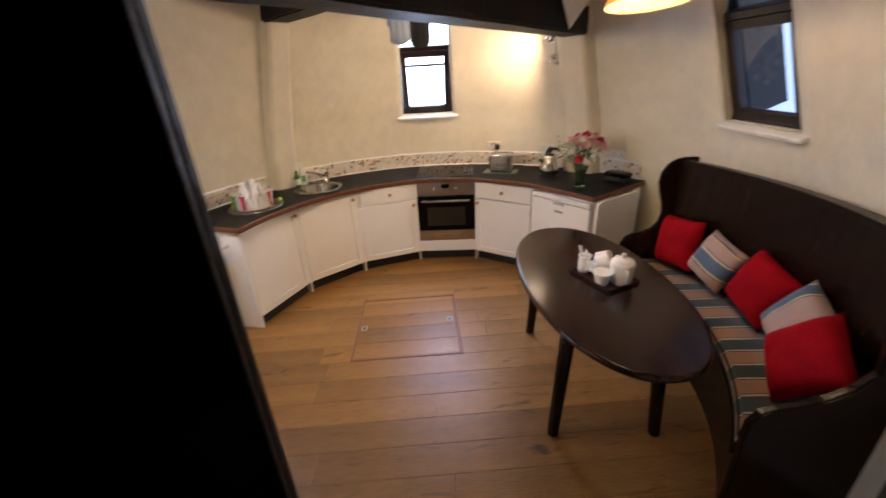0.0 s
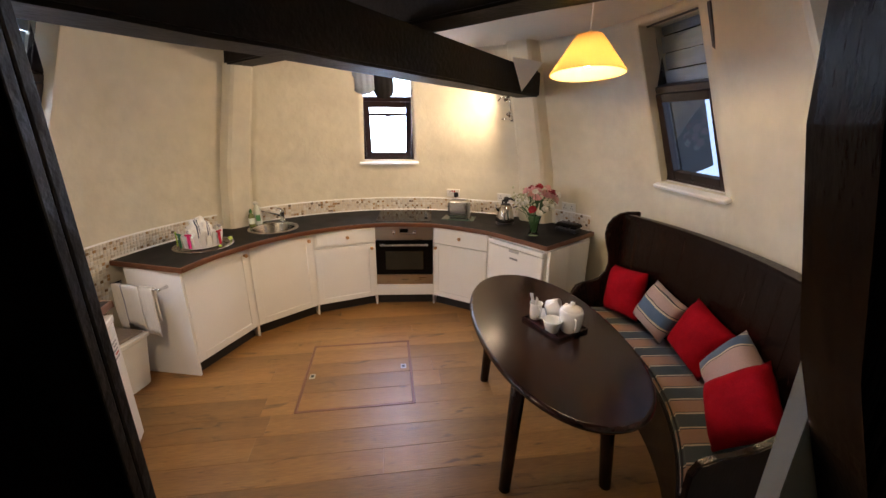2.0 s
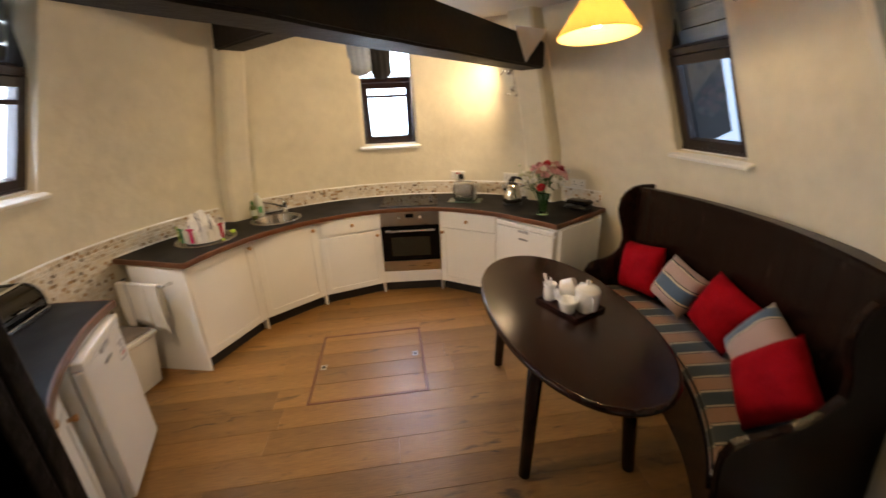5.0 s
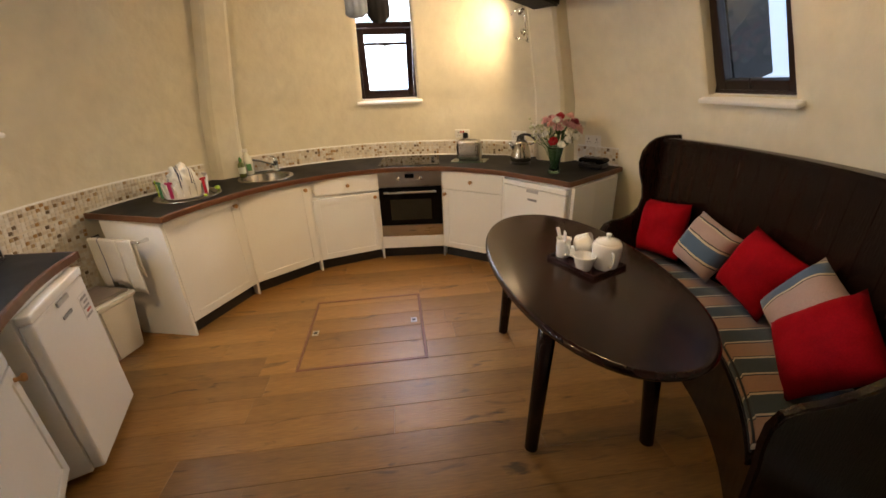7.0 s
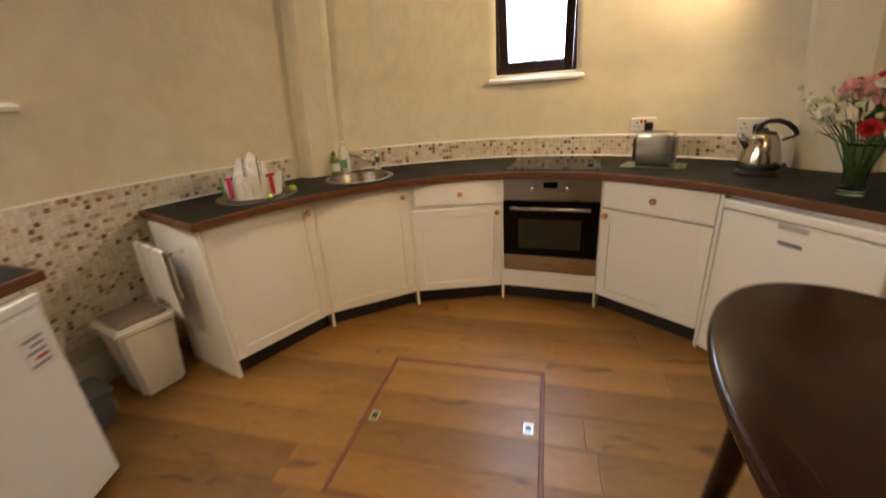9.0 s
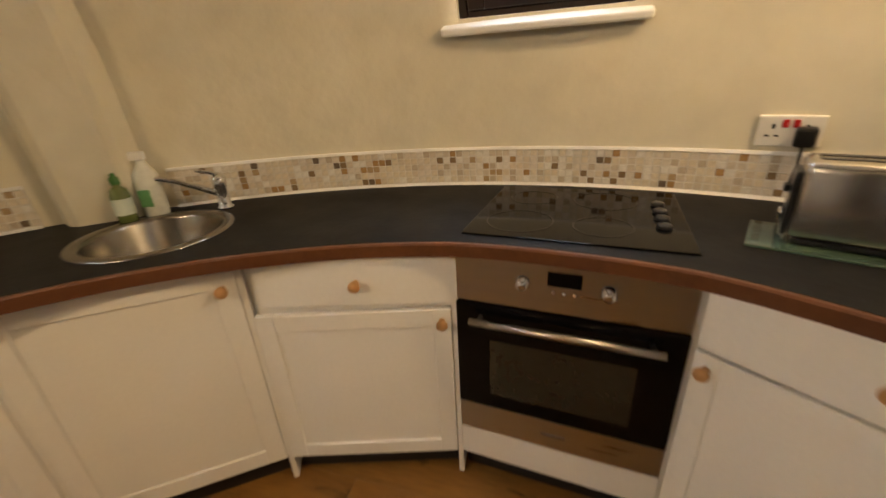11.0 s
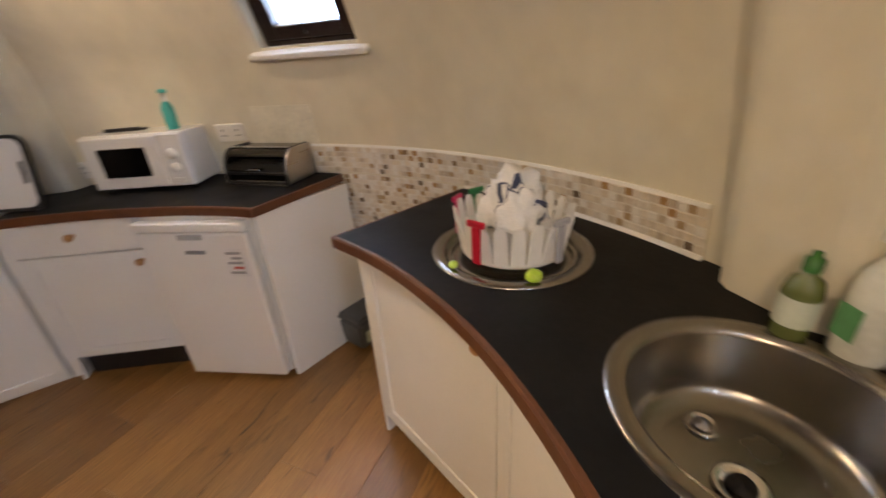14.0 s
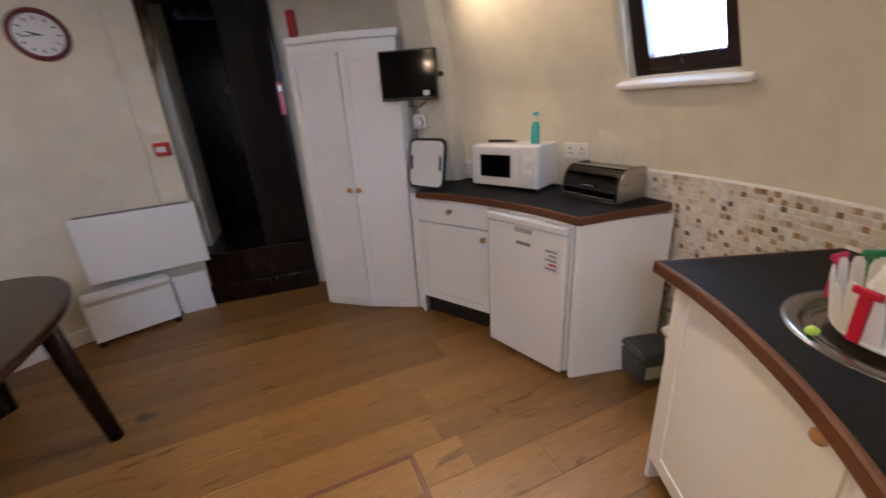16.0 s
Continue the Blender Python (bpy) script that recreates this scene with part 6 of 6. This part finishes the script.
part("print_bar", box(-0.012, 0.010, 0.0045, 0.0055, 0.16, 0.20), GLOSSW, rs)
ext = thing("fire_blanket", "small red fire blanket pouch hung high on the wall", "fire blanket", on_wall(-102.5, 1.98, 0.0))
part("pouch", box(-0.03, 0.03, -0.03, 0.006, -0.10, 0.10, 0.006, 2), REDP, ext)
part("tape", box(-0.008, 0.008, -0.034, -0.031, -0.14, -0.06, 0.002, 1), BLACK, ext, "black pull tape")

# ---- bins and towels ----
swing = thing("swing_bin", "cream plastic kitchen bin with taupe lid", "bin", pose(-1.955, -1.375, 0, 0, 0, 78))


def taper(w0, d0, w1, d1, z0, z1, bevel, bm=None):
    own = box(-0.5, 0.5, -0.5, 0.5, 0, 1)
    for v in own.verts:
        u = v.co.z
        v.co = Vector((v.co.x * (w0 + (w1 - w0) * u), v.co.y * (d0 + (d1 - d0) * u), z0 + (z1 - z0) * u))
    bmesh.ops.bevel(own, geom=list(own.edges), offset=bevel, segments=3, affect="EDGES")
    return own


part("bin_body", taper(0.20, 0.22, 0.255, 0.29, 0.0, 0.40, 0.018), PLASTIC, swing, "cream tapered body")
part("rim", taper(0.275, 0.31, 0.275, 0.31, 0.385, 0.425, 0.012), PLASTIC, swing, "cream rim")
part("lid", taper(0.235, 0.265, 0.225, 0.255, 0.4255, 0.443, 0.008), mat("taupe plastic", (0.26, 0.21, 0.18), 0.45, bump=0), swing, "taupe lid")
caddy = thing("food_caddy", "small grey food waste caddy with printed label", "bin", pose(-1.95, -1.70, 0, 0, 0, 82))
GREYP = mat("dark grey plastic", (0.10, 0.105, 0.11), 0.4, bump=0)
part("bin_body", taper(0.15, 0.16, 0.18, 0.19, 0.0, 0.17, 0.015), GREYP, caddy)
part("lid", taper(0.20, 0.21, 0.185, 0.195, 0.1705, 0.205, 0.012), GREYP, caddy, "grey lid")
part("paper_label", box(-0.06, 0.06, -0.095, -0.090, 0.05, 0.12, 0.001, 1), mat("label green white", (0.55, 0.6, 0.45), 0.5), caddy, "printed label", m=pose(0, 0, 0, 0, 0, 90))

p0, p1 = Vector((-1.60, -1.262, 0.76)), Vector((-1.99, -1.158, 0.76))
rail = thing("towel_rail", "chrome towel rail on the white end panel", "towel rail")
out = Vector((-0.25, -0.968, 0)) * 0.055
bm = tube([p0 + out, p1 + out], 0.006, 10)
part("bar", bm, CHROME, rail, "chrome bar", True)
for p in (p0, p1):
    part("bracket", tube([p - out * 0.1, p + out, p + out * 1.12], [0.014, 0.008, 0.010], 12), CHROME, rail, "chrome bracket", True)
TOWEL = stripes("cream towel with blue stripe", 0, 0.30, [(0.0, (0.72, 0.70, 0.64)), (0.45, (0.72, 0.70, 0.64)), (0.60, (0.10, 0.11, 0.18)), (0.63, (0.72, 0.70, 0.64))])


def towel(u0, u1, drop_f, drop_b, seed):
    """A towel folded over the rail."""
    ax = (p1 - p0)
    L = ax.length
    d = ax.normalized()
    o = out.normalized()
    bm = bmesh.new()
    nu, path = 10, []
    for k in range(9):
        path.append((0.016, -drop_f + drop_f * k / 8))
    for k in range(1, 6):
        t = math.pi * k / 6
        path.append((0.016 * math.cos(t), 0.014 * math.sin(t)))
    for k in range(9):
        path.append((-0.016, -drop_b * k / 8))
    rows = []
    for i in range(nu + 1):
        u = u0 + (u1 - u0) * i / nu
        row = []
        for s_, z in path:
            wv_ = 0.010 * noise.noise(Vector((u * 30 + seed, z * 4, seed))) * min(1, -z * 6 if z < 0 else 0)
            c = p0 + out + d * (u * L + 0.02 * z * (u - 0.5)) + o * (s_ + wv_)
            row.append(bm.verts.new((c.x, c.y, p0.z + z + 0.012 * math.sin(u * 9 + seed) * (1 if z < -0.2 else 0))))
        rows.append(row)
    for a, b in zip(rows, rows[1:]):
        for k in range(len(path) - 1):
            bm.faces.new((a[k], a[k + 1], b[k + 1], b[k]))
    ob = link("hand_towel", bm, TOWEL, smoothed=True)
    mod = ob.modifiers.new("thick", "SOLIDIFY")
    mod.thickness = 0.005
    return tagged(ob, "cream hand towel with thin blue stripe hung over the rail", "towel", "hand towels")


towel(0.42, 0.80, 0.30, 0.34, 1.0)
towel(0.12, 0.40, 0.36, 0.25, 5.0)
towel(0.80, 0.98, 0.33, 0.30, 9.0)

# ---- skirting and mosaic tiles ----
for a0, a1, nm in ((169.5, 190.3, "baseboard"), (-73.0, 30, "baseboard")):
    tagged(link(nm, sweep(a0, a1, 16, lambda a: [(wall_r(a, 0.05) - 0.018, 0.0), (wall_r(a, 0.05) + 0.02, 0.0), (wall_r(a, 0.1) + 0.02, 0.25 if a0 > 100 else 0.10), (wall_r(a, 0.1) - 0.018, 0.25 if a0 > 100 else 0.10)]), WHITE), "white painted skirting board", "skirting", kind="structure")

TILE = bpy.data.materials.new("mosaic glass and stone tiles")
TILES_JOINED = bpy.data.materials.new("mosaic tiles")
for mt, node, outn in ((TILE, "ShaderNodeObjectInfo", "Random"), (TILES_JOINED, "ShaderNodeNewGeometry", "Random Per Island")):
    mt.use_nodes = True
    nt = mt.node_tree
    b = nt.nodes["Principled BSDF"]
    info = nt.nodes.new(node)
    ramp = nt.nodes.new("ShaderNodeValToRGB")
    ramp.color_ramp.interpolation = "CONSTANT"
    cols = [(0.0, (0.72, 0.67, 0.59)), (0.24, (0.78, 0.76, 0.71)), (0.44, (0.66, 0.59, 0.49)), (0.60, (0.72, 0.65, 0.53)), (0.78, (0.54, 0.47, 0.38)), (0.87, (0.26, 0.18, 0.105)), (0.91, (0.42, 0.26, 0.12)), (0.95, (0.17, 0.13, 0.095)), (0.97, (0.44, 0.32, 0.19))]
    for k, (u, c) in enumerate(cols):
        e = ramp.color_ramp.elements[k] if k < 2 else ramp.color_ramp.elements.new(u)
        e.position, e.color = u, (*c, 1)
    nt.links.new(info.outputs[outn], ramp.inputs[0])
    nz = nt.nodes.new("ShaderNodeTexNoise")
    nz.inputs["Scale"].default_value = 70
    tc = nt.nodes.new("ShaderNodeTexCoord")
    nt.links.new(tc.outputs["Object"], nz.inputs[0])
    hs = nt.nodes.new("ShaderNodeHueSaturation")
    mr = nt.nodes.new("ShaderNodeMapRange")
    mr.inputs[3].default_value, mr.inputs[4].default_value = 0.8, 1.2
    nt.links.new(nz.outputs[0], mr.inputs[0])
    nt.links.new(mr.outputs[0], hs.inputs["Value"])
    nt.links.new(ramp.outputs[0], hs.inputs["Color"])
    nt.links.new(hs.outputs[0], b.inputs["Base Color"])
    b.inputs["Roughness"].default_value = 0.25
GROUT = mat("pale grout", (0.80, 0.77, 0.71), 0.8, scale=20, bump=0.1)
PITCH, SZ = 0.0256, 0.0228
FIELDS = [(32.5, 43.0, 5, 0.917), (55.0, 133.2, 5, 0.917), (144.2, 191.5, 5, 0.917), (169.4, 190.5, 25, 0.267)]
splash = thing("splashback", "mosaic splashback of small cream, brown and amber tiles", "splashback", kind="structure")
for a0, a1, rows_, z0 in FIELDS:
    h = rows_ * PITCH
    part("grout_bed", sweep(a0, a1, max(6, int((a1 - a0) / 2)), lambda a: [(wall_r(a, z0) - 0.004, z0 - 0.002), (wall_r(a, z0) + 0.02, z0 - 0.002), (wall_r(a, z0 + h) + 0.02, z0 + h), (wall_r(a, z0 + h) - 0.004, z0 + h)]), GROUT, splash)
    if rows_ == 5:
        part("top_bead", sweep(a0, a1, max(6, int((a1 - a0) / 2)), lambda a: [(wall_r(a, z0 + h) - 0.010, z0 + h + 0.0005), (wall_r(a, z0 + h) + 0.01, z0 + h + 0.0005), (wall_r(a, z0 + h) + 0.01, z0 + h + 0.010), (wall_r(a, z0 + h) - 0.006, z0 + h + 0.010)]), WHITE, splash, "pale top bead")
        part("seal", sweep(a0, min(a1, 169.0), max(6, int((a1 - a0) / 2)), lambda a: [(wall_r(a, z0) - 0.016, WT1 + 0.0005), (wall_r(a, z0) + 0.01, WT1 + 0.0005), (wall_r(a, z0) + 0.01, z0 - 0.0025), (wall_r(a, z0) - 0.008, z0 - 0.0025)]), GLOSSW, splash, "white sealant line")
tb = box(-SZ / 2, SZ / 2, -0.0075, -0.002, -SZ / 2, SZ / 2, 0.0012, 1)
tile_ob = link("tile", tb, TILE, splash)
tile_me = tile_ob.data
bpy.data.objects.remove(tile_ob)
verts, faces = [], []
rng = random.Random(5)
for a0, a1, rows_, z0 in FIELDS:
    arc = 2.08 * radians(a1 - a0)
    n = int(arc / PITCH)
    for i in range(n):
        a = a0 + (a1 - a0) * (i + 0.5) / n
        for j in range(rows_):
            z = z0 + (j + 0.5) * PITCH
            m = on_wall(a, z) @ pose(0, rng.uniform(-0.0006, 0.0006), 0)
            if rows_ == 5 and 104.0 < a < 132.0 and a > 105:
                o = new("tile", tile_me)
                o.parent = splash
                o.matrix_basis = m
            else:
                k = len(verts)
                s0, s1 = SZ / 2, SZ / 2 - 0.0014
                for x, zz in ((-s0, -s0), (s0, -s0), (s0, s0), (-s0, s0)):
                    verts.append(m @ Vector((x, -0.003, zz)))
                for x, zz in ((-s1, -s1), (s1, -s1), (s1, s1), (-s1, s1)):
                    verts.append(m @ Vector((x, -0.0075, zz)))
                faces += [(k + 4, k + 5, k + 6, k + 7), (k, k + 1, k + 5, k + 4), (k + 1, k + 2, k + 6, k + 5), (k + 2, k + 3, k + 7, k + 6), (k + 3, k, k + 4, k + 7)]
me = bpy.data.meshes.new("tiles")
me.from_pydata(verts, [], faces)
me.materials.append(TILES_JOINED)
tl_ob = new("tiles", me)
tl_ob.parent = splash
tagged(tl_ob, kind="stuff")
